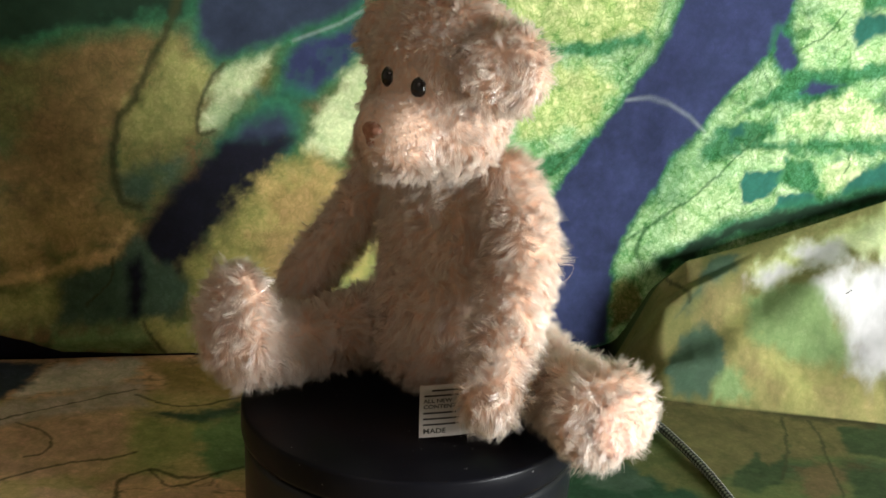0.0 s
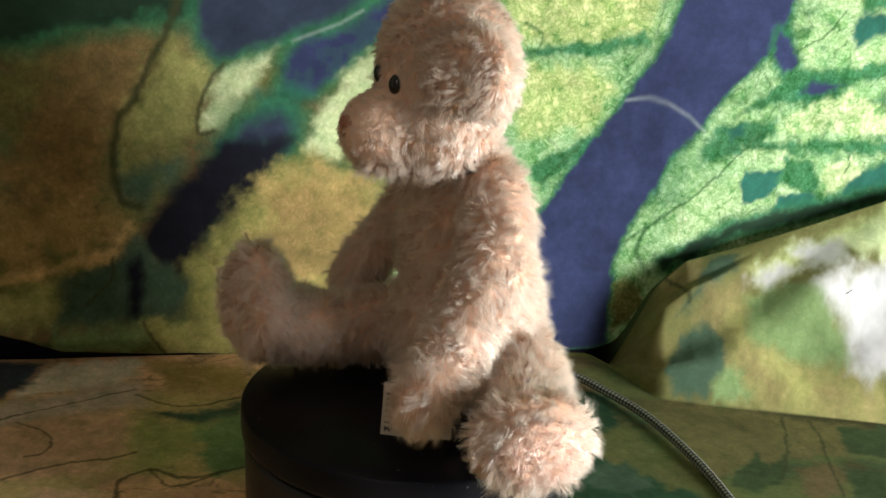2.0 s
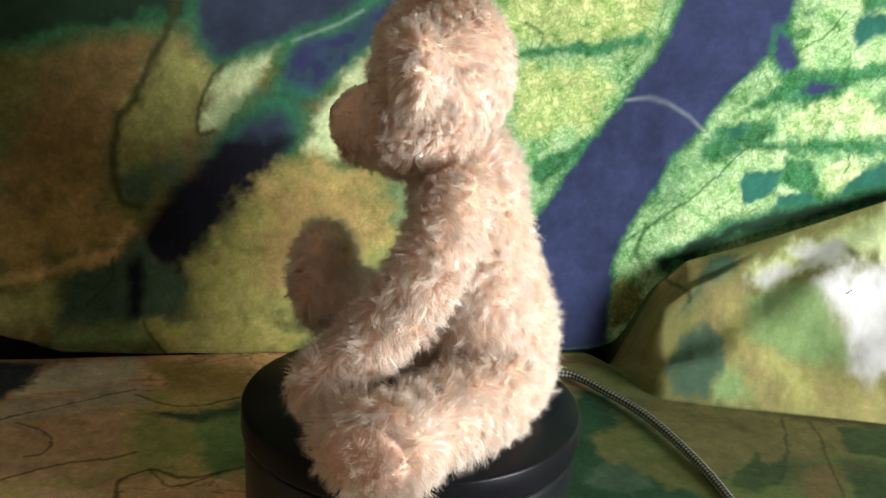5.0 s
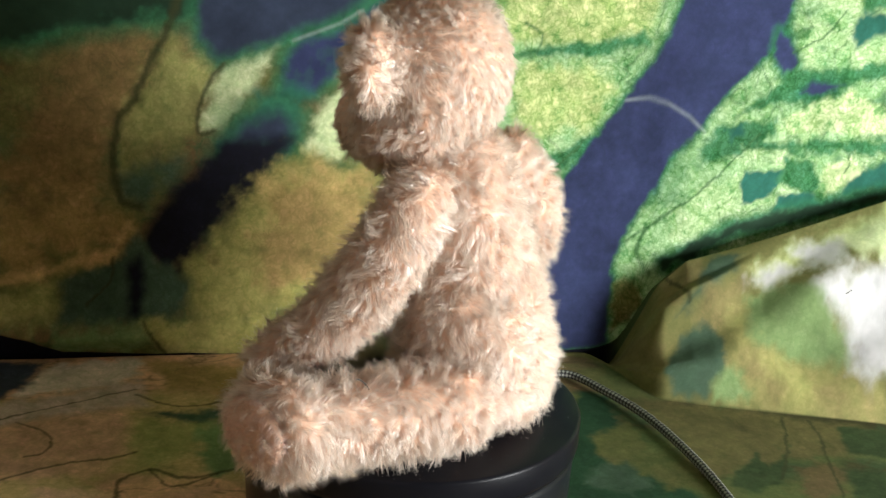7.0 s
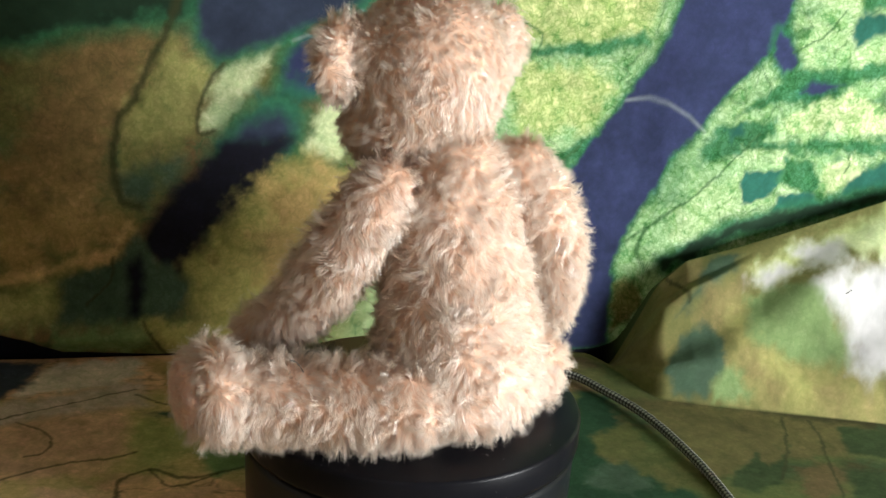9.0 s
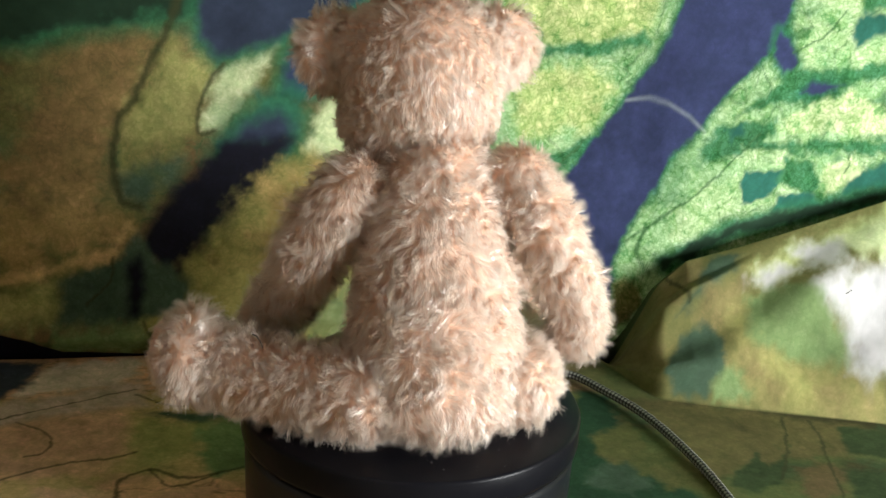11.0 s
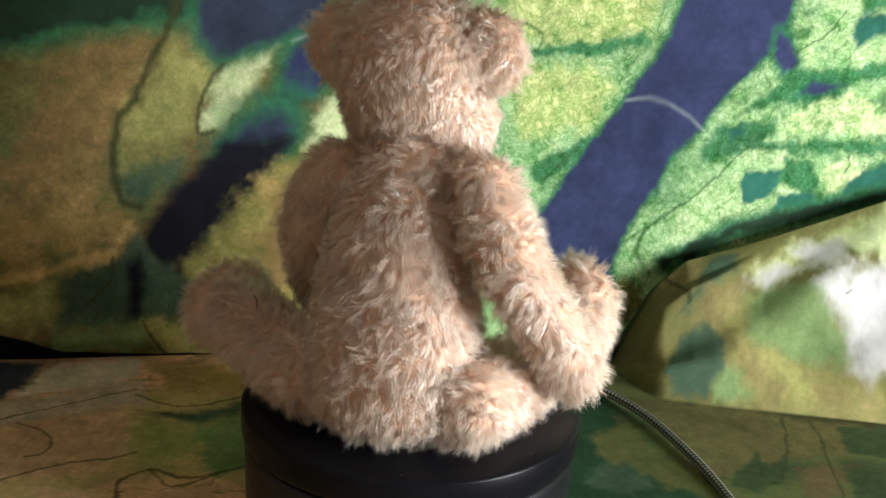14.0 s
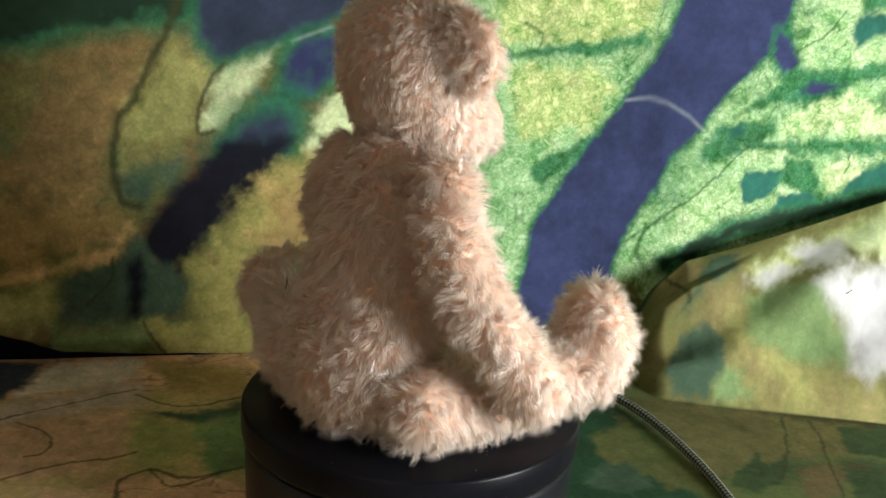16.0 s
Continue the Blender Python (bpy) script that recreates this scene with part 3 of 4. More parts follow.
            # inside the tuck the cloth is coloured black for the shade there
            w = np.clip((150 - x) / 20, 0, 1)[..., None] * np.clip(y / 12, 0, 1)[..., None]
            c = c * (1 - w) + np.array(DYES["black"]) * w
        elif zi == 3:
            # the tuck's deep shade as colour: black, dark olive towards the right
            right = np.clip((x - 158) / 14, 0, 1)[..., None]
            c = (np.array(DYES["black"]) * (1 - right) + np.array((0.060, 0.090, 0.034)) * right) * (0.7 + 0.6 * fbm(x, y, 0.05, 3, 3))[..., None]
            d = np.full(x.shape, 0.3)
        else:
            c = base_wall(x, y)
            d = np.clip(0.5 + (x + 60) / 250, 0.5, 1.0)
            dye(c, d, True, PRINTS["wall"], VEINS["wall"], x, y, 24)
            for line in PALE_VEINS:
                w = np.clip(1.2 - outline(line, x, y, False) / 1.8, 0, 1)[..., None] * 0.45
                c = c * (1 - w) + np.array((0.33, 0.37, 0.38)) * w
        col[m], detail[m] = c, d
    me = bpy.data.meshes.new("backdrop_cloth")
    idx = np.arange(nr * nc).reshape(nr, nc)
    quads = np.stack([idx[:-1, :-1], idx[:-1, 1:], idx[1:, 1:], idx[1:, :-1]], -1).reshape(-1, 4)
    me.vertices.add(nr * nc)
    me.vertices.foreach_set("co", V.reshape(-1).astype(np.float32))
    me.loops.add(quads.size)
    me.loops.foreach_set("vertex_index", quads.reshape(-1).astype(np.int32))
    me.polygons.add(len(quads))
    me.polygons.foreach_set("loop_start", np.arange(0, quads.size, 4, dtype=np.int32))
    me.update(calc_edges=True)
    a = me.attributes.new("dye", "FLOAT_COLOR", "POINT")
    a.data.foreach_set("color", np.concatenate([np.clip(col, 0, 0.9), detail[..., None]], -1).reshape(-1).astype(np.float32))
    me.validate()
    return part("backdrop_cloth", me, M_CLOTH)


tagged(cloth(), "green and purple forest-print cloth draped behind and under the turntable", "cloth")


def fold_place(x, q):
    """A place on the loose fold, as cloth() lays it."""
    k, back, front = fold_front(np.array([x]))
    top = float(np.interp(x, [0.26, 0.32, 0.387], [0.095, 0.115, 0.138]))
    belly = math.sin(math.pi * q) * (0.006 + 0.007 * math.sin(17 * x + 3 * q) + 0.006 * math.sin(41 * x - 9 * q))
    return Vector((x, front[0] + (back[0] - 0.022 - front[0]) * q - 0.4 * belly, top * q + 0.006 + belly))


def lint():
    """A tiny dark curl of thread lying on the cloth."""
    c = fold_place(0.333, 0.52) + Vector((0, -0.0006, 0.0008))
    pts = catmull([c + Vector(d) * 0.001 for d in ((-2.2, 0, -1.5), (-0.6, -0.2, -0.6), (0.6, -0.2, 1.0), (1.6, 0, 1.6), (1.9, 0, 0.4))], 5)
    bm = bmesh.new()
    rings = []
    for q in pts:
        rings.append([bm.verts.new(Vector(q) + Vector((math.cos(a), 0.5 * math.sin(a), math.sin(a))) * 0.00022) for a in [j * math.pi / 3 for j in range(6)]])
    for a, b in zip(rings, rings[1:]):
        for j in range(6):
            bm.faces.new((a[j], a[(j + 1) % 6], b[(j + 1) % 6], b[j]))
    return part("thread", bm, M_GAP)


tagged(lint(), "tiny dark curled thread lying on the pale cloth", "thread")

# ---- the turntable ----
TOP = 0.075
turntable = tagged(new("turntable"), "black plastic motorised display turntable standing on printed cloth", "turntable")
part("base", lathe([(0, 0.003), (0.094, 0.003), (0.0965, 0.005), (0.0978, 0.050), (0.0972, 0.0535), (0.0955, 0.0545), (0, 0.0545)]), M_BLACK_SIDE, turntable)
part("bearing_ring", lathe([(0, 0.0546), (0.0945, 0.0546), (0.0945, 0.0565), (0, 0.0565)]), M_GAP, turntable)
platter = part("platter", lathe([(0, 0.0566), (0.0975, 0.0566), (0.0995, 0.0575), (0.1000, 0.060), (0.1000, TOP - 0.0022), (0.0994, TOP - 0.0008), (0.0982, TOP), (0.05, TOP), (0, TOP)], 192), M_BLACK, turntable, "smooth black disc with a rounded rim")


def cable():
    pts = catmull([(0.035, 0.090, 0.014), (0.070, 0.150, 0.0050), (0.097, 0.196, 0.0050), (0.122, 0.205, 0.0050), (0.146, 0.178, 0.0050), (0.170, 0.141, 0.0050), (0.190, 0.088, 0.0050), (0.204, 0.030, 0.0050), (0.216, -0.06, 0.0050), (0.22, -0.2, 0.0050), (0.23, -0.42, 0.0050)], 14)
    bm = bmesh.new()
    r, seg, run, rings, lay = 0.0031, 14, 0.0, [], {}
    for i, p in enumerate(pts):
        d = pts[min(i + 1, len(pts) - 1)] - pts[max(i - 1, 0)]
        d = Vector(d).normalized()
        u = d.cross(Vector((0, 0, 1))).normalized()
        v = u.cross(d)
        if i:
            run += np.linalg.norm(p - pts[i - 1])
        ring = []
        for j in range(seg + 1):
            a = 2 * math.pi * j / seg
            q = bm.verts.new(Vector(p) + (u * math.cos(a) + v * math.sin(a)) * r)
            lay[q] = (a * 3, run / 0.0011)
            ring.append(q)
        rings.append(ring)
    for a, b in zip(rings, rings[1:]):
        for j in range(seg):
            bm.faces.new((a[j], a[j + 1], b[j + 1], b[j]))
    bm.verts.index_update()
    coords = [c for v in bm.verts for c in (lay[v][0], lay[v][1], 0.0)]
    ob = part("power_cable", bm, M_CABLE)
    ob.data.attributes.new("braid", "FLOAT_VECTOR", "POINT").data.foreach_set("vector", coords)
    return ob


tagged(cable(), "grey and black braided power cable lying on the cloth", "cable")

# ---- the teddy bear, sitting on the platter; its own axes are forward, left and up, in mm ----
bear = tagged(new("teddy_bear"), "peach mohair teddy bear sitting on the black turntable", "teddy bear")


def loft(stations, rings=9, seg=36, least=0.4):
    """A closed limb through stations (x, y, z, half width across, half height), with rounded ends."""
    p = catmull(stations, rings)
    c = p[:, :3]
    verts, faces = [], []
    for i in range(len(p)):
        d = Vector(c[min(i + 1, len(c) - 1)] - c[max(i - 1, 0)]).normalized()
        ref = Vector((0, 0, 1)) if abs(d.z) < 0.75 else Vector((1, 0, 0))
        u = d.cross(ref).normalized()
        v = u.cross(d)
        for j in range(seg):
            a = 2 * math.pi * j / seg
            verts.append(Vector(c[i]) + u * max(least, p[i, 3]) * math.cos(a) + v * max(least, p[i, 4]) * math.sin(a))
    for i in range(len(p) - 1):
        for j in range(seg):
            k = (j + 1) % seg
            faces.append((i * seg + j, i * seg + k, (i + 1) * seg + k, (i + 1) * seg + j))
    faces.append(tuple(range(seg))[::-1])
    faces.append(tuple(range((len(p) - 1) * seg, len(p) * seg)))
    return np.array(verts), faces


def domed(stations, r0=0.9, r1=0.9):
    """Add rounded ends to a list of stations."""
    s = [np.array(q, float) for q in stations]

    def dome(a, b, f):
        d = a[:3] - b[:3]
        d = d / np.linalg.norm(d)
        m = (a[3] + a[4]) / 2 * f
        out = []
        for t in (0.5, 0.8, 0.95, 1.0):
            k = math.sqrt(max(0, 1 - t * t))
            out.append(np.concatenate([a[:3] + d * m * t, a[3:] * k]))
        return out
    return dome(s[0], s[1], r0)[::-1] + s + dome(s[-1], s[-2], r1)


def blob(centre, balls, smooth=0.012, rings=40, seg=56):
    """A closed form, round its centre, of ellipsoids melted together: (centre, radii, turn about z)."""
    th = np.linspace(0, math.pi, rings)
    dirs = [(math.sin(a) * math.cos(2 * math.pi * j / seg), math.sin(a) * math.sin(2 * math.pi * j / seg), math.cos(a)) for a in th for j in range(seg)]
    dirs = np.array(dirs)
    lo, hi = np.zeros(len(dirs)), np.full(len(dirs), 140.0)

    def field(p):
        total = 0
        for c, r, turn in balls:
            q = p - np.array(c)
            ct, st = math.cos(radians(turn)), math.sin(radians(turn))
            q = np.stack([q[:, 0] * ct + q[:, 1] * st, -q[:, 0] * st + q[:, 1] * ct, q[:, 2]], -1) / np.array(r)
            total = total + np.exp(-9.0 * (np.linalg.norm(q, axis=1) - 1))
        return total
    for _ in range(28):
        mid = (lo + hi) / 2
        inside = field(np.array(centre) + dirs * mid[:, None]) > 1
        lo, hi = np.where(inside, mid, lo), np.where(inside, hi, mid)
    verts = np.array(centre) + dirs * lo[:, None]
    faces = []
    for i in range(rings - 1):
        for j in range(seg):
            k = (j + 1) % seg
            faces.append((i * seg + j, (i + 1) * seg + j, (i + 1) * seg + k, i * seg + k))
    return verts, faces


def pelt(name, forms, length, density, comb=(0, 0, -1), droop=0.45, parent=None, label="", bald=None, seed=0, width=0.18, mats=None):
    """A stuffed form covered in mohair: the backing and its locks in one mesh. length in mm, density per square mm.
    comb: which way the pile lies. bald: a test that shortens the pile at a place."""
    rng = np.random.default_rng(seed)
    me = bpy.data.meshes.new(name)
    allv, allf = [], []
    for v, f in forms:
        o = sum(len(a) for a in allv)
        allv.append(np.array(v, float))
        allf += [tuple(i + o for i in q) for q in f]
    base = np.concatenate(allv)
    tmp = bmesh.new()
    bv = [tmp.verts.new(q) for q in base]
    for f in allf:
        tmp.faces.new([bv[i] for i in f])
    bmesh.ops.remove_doubles(tmp, verts=tmp.verts, dist=0.05)
    bmesh.ops.recalc_face_normals(tmp, faces=tmp.faces)
    bmesh.ops.triangulate(tmp, faces=tmp.faces)
    tmp.verts.index_update()
    tmp.normal_update()
    base = np.array([q.co for q in tmp.verts])
    vn = np.array([q.normal for q in tmp.verts])
    tris = np.array([[q.index for q in f.verts] for f in tmp.faces])
    tmp.free()
    a, b, c = base[tris[:, 0]], base[tris[:, 1]], base[tris[:, 2]]
    area = np.linalg.norm(np.cross(b - a, c - a), axis=1) / 2

    def scatter(n):
        t = rng.choice(len(tris), n, p=area / area.sum())
        r1, r2 = np.sqrt(rng.random(n)), rng.random(n)
        w = np.stack([1 - r1, r1 * (1 - r2), r1 * r2], -1)[..., None]
        pos = (base[tris[t]] * w).sum(1)
        nor = (vn[tris[t]] * w).sum(1)
        return pos, nor / np.maximum(1e-6, np.linalg.norm(nor, axis=1))[:, None]
    n = int(area.sum() * density)
    pos, nor = scatter(n)
    nk = max(8, int(area.sum() / 9.0))
    kp, kn = scatter(nk)
    # each lock leans its own way about the lie of the pile
    ph = rng.uniform(0, 6.28, (3, 3))
    swirl = np.stack([np.sin(kp[:, (i + 1) % 3] / 5.5 + ph[i, 0] + 1.7 * np.sin(kp[:, i] / 7.0 + ph[i, 1])) + 0.6 * np.sin(kp[:, (i + 2) % 3] / 3.1 + ph[i, 2]) for i in range(3)], -1)
    kd = np.array(comb)[None] * droop + 0.30 * swirl + rng.normal(0, 0.30, (nk, 3))
    kd -= kn * (kd * kn).sum(1)[:, None]
    kd = kn * 0.42 + kd
    kd /= np.linalg.norm(kd, axis=1)[:, None]
    klen = length * rng.uniform(0.65, 1.3, nk)
    tree = KDTree(nk)
    for i in range(nk):
        tree.insert(kp[i], i)
    tree.balance()
    own = np.array([tree.find(q)[1] for q in pos])
    ln = klen[own] * rng.uniform(0.6, 1.1, n)
    # two fibres in five belong to a short, soft undercoat
    under = rng.random(n) < 0.4
    ln = np.where(under, length * rng.uniform(0.3, 0.6, n), ln)
    if bald is not None:
        ln = ln * bald(pos)
    away = kd[own] + rng.normal(0, 0.22, (n, 3))
    away /= np.linalg.norm(away, axis=1)[:, None]
    tipk = kp[own] + kd[own] * klen[own][:, None]
    tip = pos + away * ln[:, None]
    pull = np.where(under, 0.0, rng.uniform(0.15, 0.7, n))[:, None] * (ln / (length * 1.2))[:, None].clip(0, 1)
    tip = tip * (1 - pull) + (tipk - (kp[own] - pos) * 0.0) * pull
    mid = pos + nor * (ln * 0.34)[:, None] + (tip - pos) * 0.28
    side = np.cross(tip - pos, nor + rng.normal(0, 0.5, (n, 3)))
    side /= np.maximum(1e-6, np.linalg.norm(side, axis=1))[:, None]
    side *= np.sign((np.cross(side, tip - pos) * nor).sum(1) + 1e-9)[:, None]
    wd = (width * rng.uniform(0.7, 1.3, n))[:, None]
    levels, widths = [0.0, 0.55], [0.9, 1.0]
    strips = []
    for t, k in zip(levels, widths):
        q = pos * (1 - t) ** 2 + 2 * mid * t * (1 - t) + tip * t * t
        strips += [q - side * wd * k / 2, q + side * wd * k / 2]
    strips.append(tip)
    sv = np.stack(strips, 1)
    nb = len(base)
    sidx = nb + np.arange(n)[:, None] * 5
    st = np.concatenate([sidx + np.array(o)[None] for o in ((0, 1, 3), (0, 3, 2), (2, 3, 4))], 0)
    V = np.concatenate([base, sv.reshape(-1, 3)]) / 1000
    F = np.concatenate([tris, st])
    me.vertices.add(len(V))
    me.vertices.foreach_set("co", V.reshape(-1).astype(np.float32))
    me.loops.add(F.size)
    me.loops.foreach_set("vertex_index", F.reshape(-1).astype(np.int32))
    me.polygons.add(len(F))
    me.polygons.foreach_set("loop_start", np.arange(0, F.size, 3, dtype=np.int32))
    me.polygons.foreach_set("material_index", np.concatenate([np.zeros(len(tris)), np.ones(len(st))]).astype(np.int32))
    me.update(calc_edges=True)
    along = np.concatenate([np.zeros(nb), np.tile([0, 0, 0.55, 0.55, 1.0], n)])
    tone = np.concatenate([np.full(nb, 0.5), np.repeat((rng.random(nk)[own] * 0.6 + rng.random(n) * 0.4), 5)])
    at = me.attributes.new("strand", "FLOAT_COLOR", "POINT")
    at.data.foreach_set("color", np.stack([along, tone, along * 0, along * 0 + 1], -1).reshape(-1).astype(np.float32))
    # shading follows the pelt more than the single flat fibre
    fibre = np.cross(side, tip - pos)
    fibre /= np.maximum(1e-6, np.linalg.norm(fibre, axis=1))[:, None]
    fibre *= np.sign((fibre * nor).sum(1) + 1e-9)[:, None]
    lie = np.where(under, 0.85, 0.5)[:, None]
    soft = nor * lie + fibre * (1 - lie) + rng.normal(0, 0.12, (n, 3))
    soft /= np.linalg.norm(soft, axis=1)[:, None]
    nrm = np.concatenate([vn, np.repeat(soft, 5, 0)])
    me.shade_smooth()
    me.normals_split_custom_set_from_vertices(nrm.astype(np.float32).tolist())
    ob = part(name, me, mats or [M_SKIN, M_FUR], parent, label)
    return ob


def solid(name, form, mat, parent, label=""):
    bm = bmesh.new()
    vs = [bm.verts.new(Vector(q) / 1000) for q in form[0]]
    for f in form[1]:
        bm.faces.new([vs[i] for i in f])
    bmesh.ops.remove_doubles(bm, verts=bm.verts, dist=0.00004)
    bmesh.ops.recalc_face_normals(bm, faces=bm.faces)
    return part(name, bm, mat, parent, label)


HEAD_TURN = -8
HC = Vector((-4, 6, 189))


def on_head(f, l, z):
    """A place on the turned head, from its centre."""
    c, s = math.cos(radians(HEAD_TURN)), math.sin(radians(HEAD_TURN))
    return (HC.x + f * c - l * s, HC.y + f * s + l * c, HC.z + z)


def face_pile(p):
    """Short pile on the nose bridge and round the eyes, long under the chin."""
    k = np.clip((np.linalg.norm(p - np.array(on_head(54, 2, -12)), axis=1) - 10) / 36, 0.26, 1)
    for l in EYES:
        k = np.minimum(k, np.clip((np.linalg.norm(p - np.array(on_head(35, l, 3)), axis=1) - 5) / 9, 0.22, 1))
    under = np.clip((168 - p[:, 2]) / 12, 0, 1)
    return np.maximum(k * (1 + 0.35 * under), 1.5 * under * (p[:, 0] < on_head(48, 0, 0)[0]))


EYES = (10.8, -10.5)
torso = pelt("torso", [loft(domed([(-37, 0, 20, 46, 41), (-37, 0, 45, 46, 40), (-34, 0, 75, 42, 35), (-28, 0, 105, 38, 30), (-23, 0, 132, 33, 27), (-18, 0, 152, 24, 22)], 0.40, 0.5))], 10.5, 3.6, seed=1, parent=bear)
head = pelt("head", [blob(HC, [(on_head(-3, 0, 7), (36, 42, 43), HEAD_TURN), (on_head(7, 0, -22), (30, 41, 27), HEAD_TURN), (on_head(33, 1, -24), (24, 24, 20), HEAD_TURN), (on_head(0, 35, 15), (12, 16, 17), HEAD_TURN), (on_head(0, -30, 18), (12, 16, 17), HEAD_TURN)])], 7.2, 4.4, seed=2, parent=bear, droop=0.55, bald=face_pile)


def ear(side):
    f = []
    c = Vector(on_head(1 + 3 * side, 3 + 42.5 * side, 17 - 3 * side))
    v, faces = blob((0, 0, 0), [((0, 0, 0), (10, 21, 21), 0), ((0, -10 * side, -6), (16, 18, 19), 0)])
    turn = Matrix.Rotation(radians(HEAD_TURN + 14 + 6 * side), 3, "Z") @ Matrix.Rotation(radians(-14 * side), 3, "X")
    v = np.array([turn @ Vector(q) + c for q in v])
    return pelt("ear", [(v, faces)], 9.0, 4.1, seed=5 + side, parent=head, droop=0.25)


for side in (1, -1):
    ear(side)

# arms hang from the shoulders; the paws rest beside the legs
pelt("arm", [loft(domed([(-18, 39, 139, 16, 14), (-15, 52, 121, 17, 16), (-5, 62, 98, 17, 17), (16, 69, 68, 15, 15), (36, 75, 49, 14, 14), (45, 78, 38, 14, 14)], 0.8, 0.9))], 10.5, 3.6, seed=11, parent=bear)
pelt("arm", [loft(domed([(-31, -41, 144, 16, 14), (-39, -55, 123, 16, 15), (-38, -69, 98, 15, 15), (-28, -83, 74, 14, 14), (-18, -93, 54, 14, 14), (-12, -96, 42, 14, 14)], 0.8, 0.9))], 10.5, 3.6, seed=12, parent=bear)

# the left leg lies out to the side, the right one forward with its toes up
leg_l = pelt("leg", [loft(domed([(-44, 38, 27, 25, 23), (-32, 62, 26, 23, 21), (-16, 88, 27, 20, 19), (-2, 108, 29, 20, 20)], 0.8, 0.7)), blob((8, 128, 34), [((11, 127, 33), (29, 15, 24), -18), ((3, 118, 30), (20, 20, 21), 0)])], 10.5, 3.6, seed=21, parent=bear)
leg_r = pelt("leg", [loft(domed([(-44, -43, 27, 25, 23), (-18, -54, 26, 23, 20), (18, -64, 25, 20, 18), (44, -72, 28, 20, 20)], 0.8, 0.7)), blob((60, -77, 46), [((65, -79, 46), (17, 23, 33), -14), ((56, -76, 32), (20, 21, 22), 0)])], 10.5, 3.6, seed=22, parent=bear)

# glass eyes, stitched nose and mouth
for l in EYES:
    c = on_head(31.0, l, 2.6 - 0.12 * l)
    solid("eye", blob(c, [(c, (4.4, 4.8, 5.9), 0)], rings=20, seg=28), M_EYE, head, "shiny black glass eye")


solid("nose", blob(on_head(52, 1.5, -22), [(on_head(53.5, 1.5, -20), (4.6, 7.6, 4.8), HEAD_TURN), (on_head(53.5, 1.5, -25), (4.2, 4.4, 5.0), HEAD_TURN)], rings=30, seg=40), M_NOSE, head, "brown stitched thread nose")
solid("mouth", loft(domed([(*on_head(55.5, 1.5, -27), 0.5, 0.5), (*on_head(53.5, 1.5, -32), 0.5, 0.5), (*on_head(49.5, 1.5, -37), 0.5, 0.5)]), 3, 8), M_NOSE, head, "brown thread mouth line")


def pad(centre, radii, turn, tilt, parent):
    """A flat oval pad of short pile, domed a little, sewn into the fur."""
    v, f = blob((0, 0, 0), [((0, 0, 0), radii, 0)], rings=24, seg=40)
    m = Matrix.Rotation(radians(turn), 3, "Z") @ Matrix.Rotation(radians(tilt), 3, "Y")
    v = np.array([m @ Vector(q) + Vector(centre) for q in v])
    return pelt("paw_pad", [(v, f)], 3.6, 4.5, seed=31, mats=[M_SKIN, M_PADFUR], parent=parent, droop=0.2, label="peach short-pile paw pad")


pad((15, 140, 34), (6, 22, 17), 72, 0, leg_l)
pad((75, -81, 50), (7, 18, 26), -14, -12, leg_r)


def loose_fibre(points, r, name, mat):
    """One stray curled fibre as a thin tube."""
    return solid(name, loft([(*q, r, r) for q in points], 8, 6, r), mat, None)


fibre = loose_fibre([(-20, 74, 88), (-26, 79, 86), (-29, 82, 91), (-27, 83, 96), (-22, 80, 97), (-18, 74, 94)], 0.07, "stray_fibre", M_SKIN)
fibre.parent = bear
stitch = loose_fibre([(-21, 92, 47), (-19, 93, 50), (-17, 95, 52.5), (-16, 97, 53)], 0.4, "loose_thread", M_INK)
stitch.parent = leg_l
stitch["label"] = "loose end of dark sewing thread"


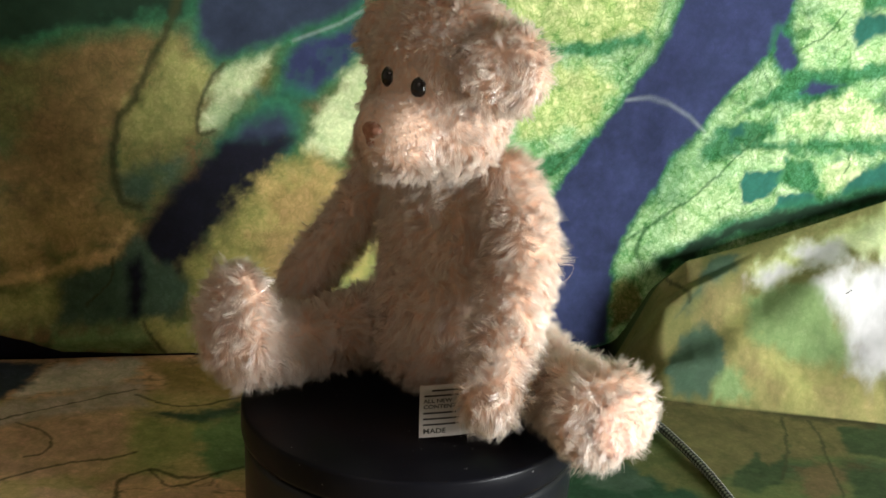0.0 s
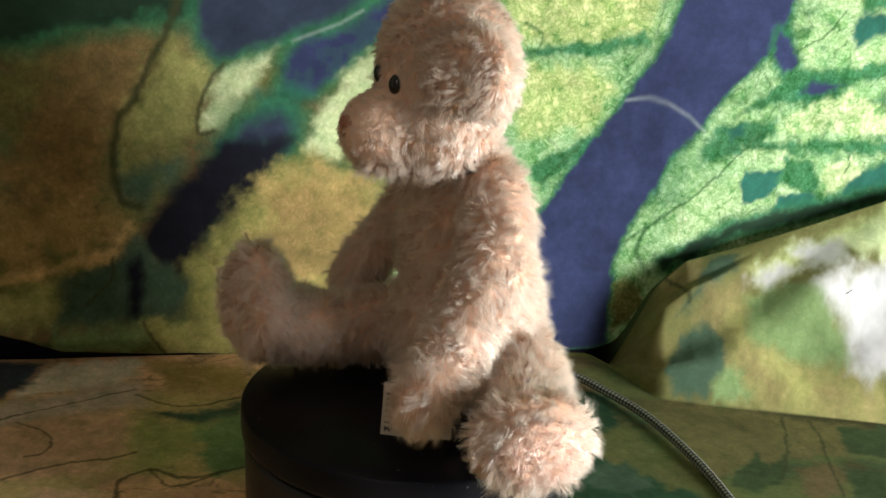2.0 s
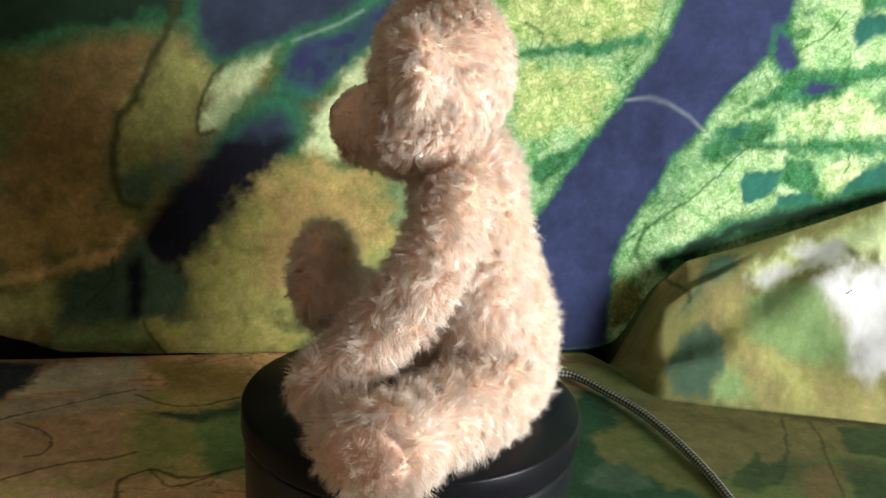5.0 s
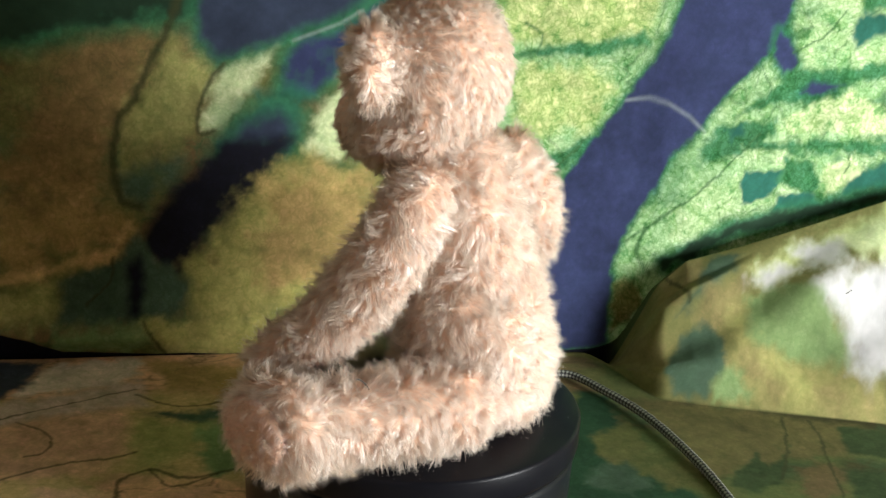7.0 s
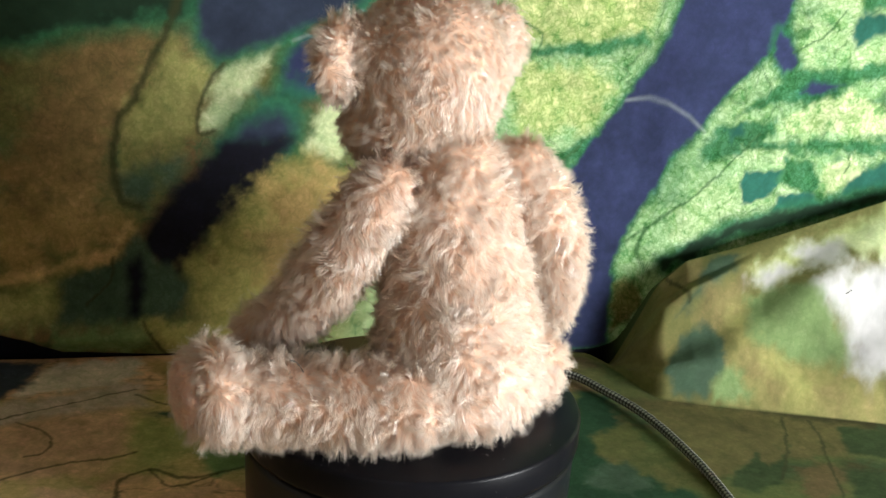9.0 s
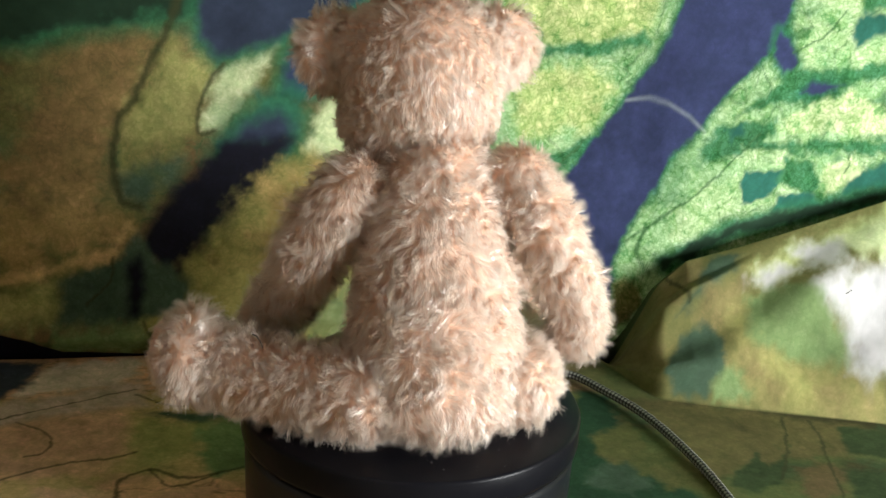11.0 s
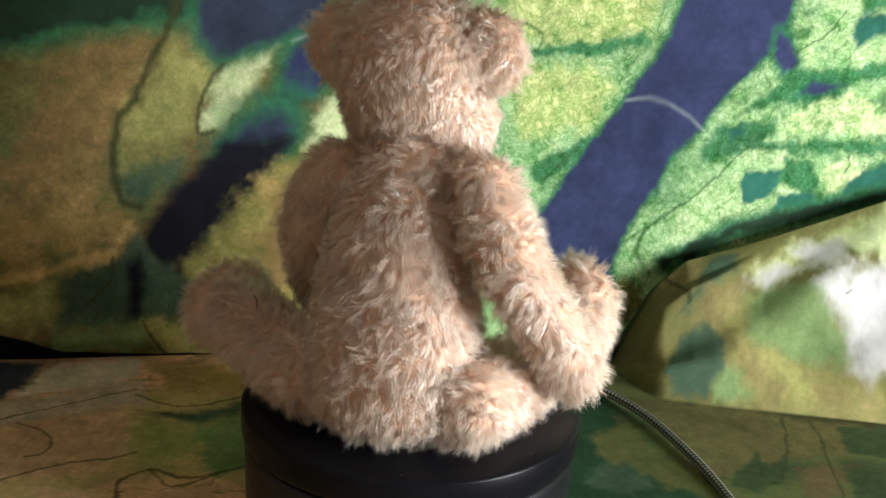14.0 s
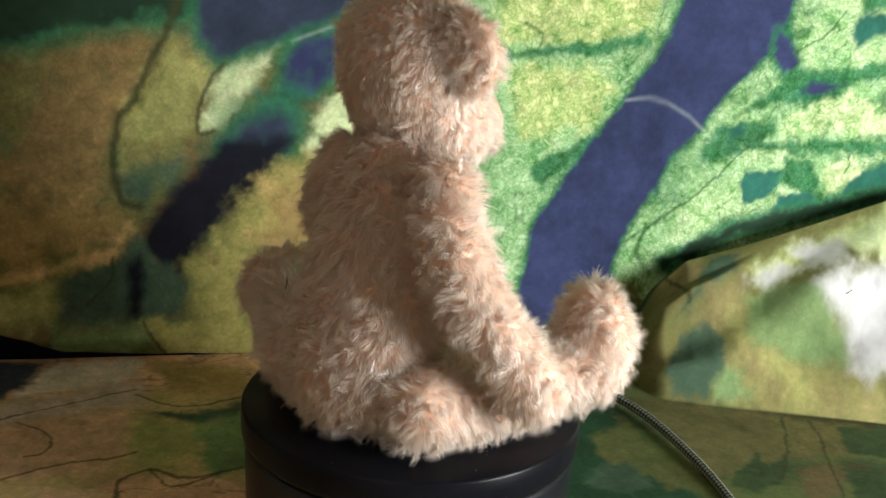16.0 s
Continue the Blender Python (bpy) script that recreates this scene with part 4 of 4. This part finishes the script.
def care_tag():
    """A sewn-in white tape label, standing on the platter, with its print."""
    a, b = Vector((41, 33, 1.0)), Vector((13, 61, 4.0))
    up = Vector((-4, -4, 29))
    nrm = (b - a).cross(up).normalized()
    if nrm.x < 0:
        nrm = -nrm

    def at(u, v, lift=0.0):
        return (a + (b - a) * u + up * v + nrm * (2.2 * math.sin(3.0 * u) + 1.2 * v * v + lift)) / 1000
    bm = bmesh.new()
    g = [[bm.verts.new(at(i / 12, j / 8)) for j in range(9)] for i in range(13)]
    for i in range(12):
        for j in range(8):
            bm.faces.new((g[i][j], g[i + 1][j], g[i + 1][j + 1], g[i][j + 1]))
    bmesh.ops.solidify(bm, geom=bm.faces[:], thickness=0.0004)
    bmesh.ops.recalc_face_normals(bm, faces=bm.faces)
    tag = part("label", bm, M_TAG, bear, "white printed tape label")

    def line(text, u, v, h, name):
        cu = bpy.data.curves.new("text", "FONT")
        cu.body, cu.size, cu.offset = text, 1.0, 0.02
        ob = bpy.data.objects.new("text", cu)
        me = bpy.data.meshes.new_from_object(ob)
        bpy.data.objects.remove(ob)
        for q in me.vertices:
            q.co = at(u + q.co.x * h / 32, v + q.co.y * h / 29, 0.75)
        part(name, me, M_INK, tag, smooth=False)

    def bar(u0, u1, v, h):
        bm = bmesh.new()
        n = 6
        lo = [bm.verts.new(at(u0 + (u1 - u0) * i / n, v, 0.75)) for i in range(n + 1)]
        hi = [bm.verts.new(at(u0 + (u1 - u0) * i / n, v + h / 29, 0.75)) for i in range(n + 1)]
        for i in range(n):
            bm.faces.new((lo[i], lo[i + 1], hi[i + 1], hi[i]))
        part("print_bar", bm, M_INK, tag, smooth=False)
    bar(0.16, 0.62, 0.88, 1.0)
    bar(0.06, 0.60, 0.78, 1.0)
    line("ALL NEW", 0.05, 0.665, 3.0, "print")
    line("CONTENT", 0.05, 0.555, 3.0, "print")
    bar(0.05, 0.50, 0.45, 1.0)
    bar(0.05, 0.62, 0.34, 1.0)
    bar(0.05, 0.55, 0.23, 1.0)
    line("MADE", 0.05, 0.08, 3.8, "print")


care_tag()


def motions():
    turns = [(t, -(t - 8.0) * 11.82) for t in (0, 0.2, *[0.5 * k for k in range(1, 32)], 15.8, 16.0)]
    walk(bear, [(t, pose(0, 0, TOP, 0, 0, 142 + a)) for t, a in turns])
    walk(platter, [(t, pose(0, 0, 0, 0, 0, a)) for t, a in turns])


motions()
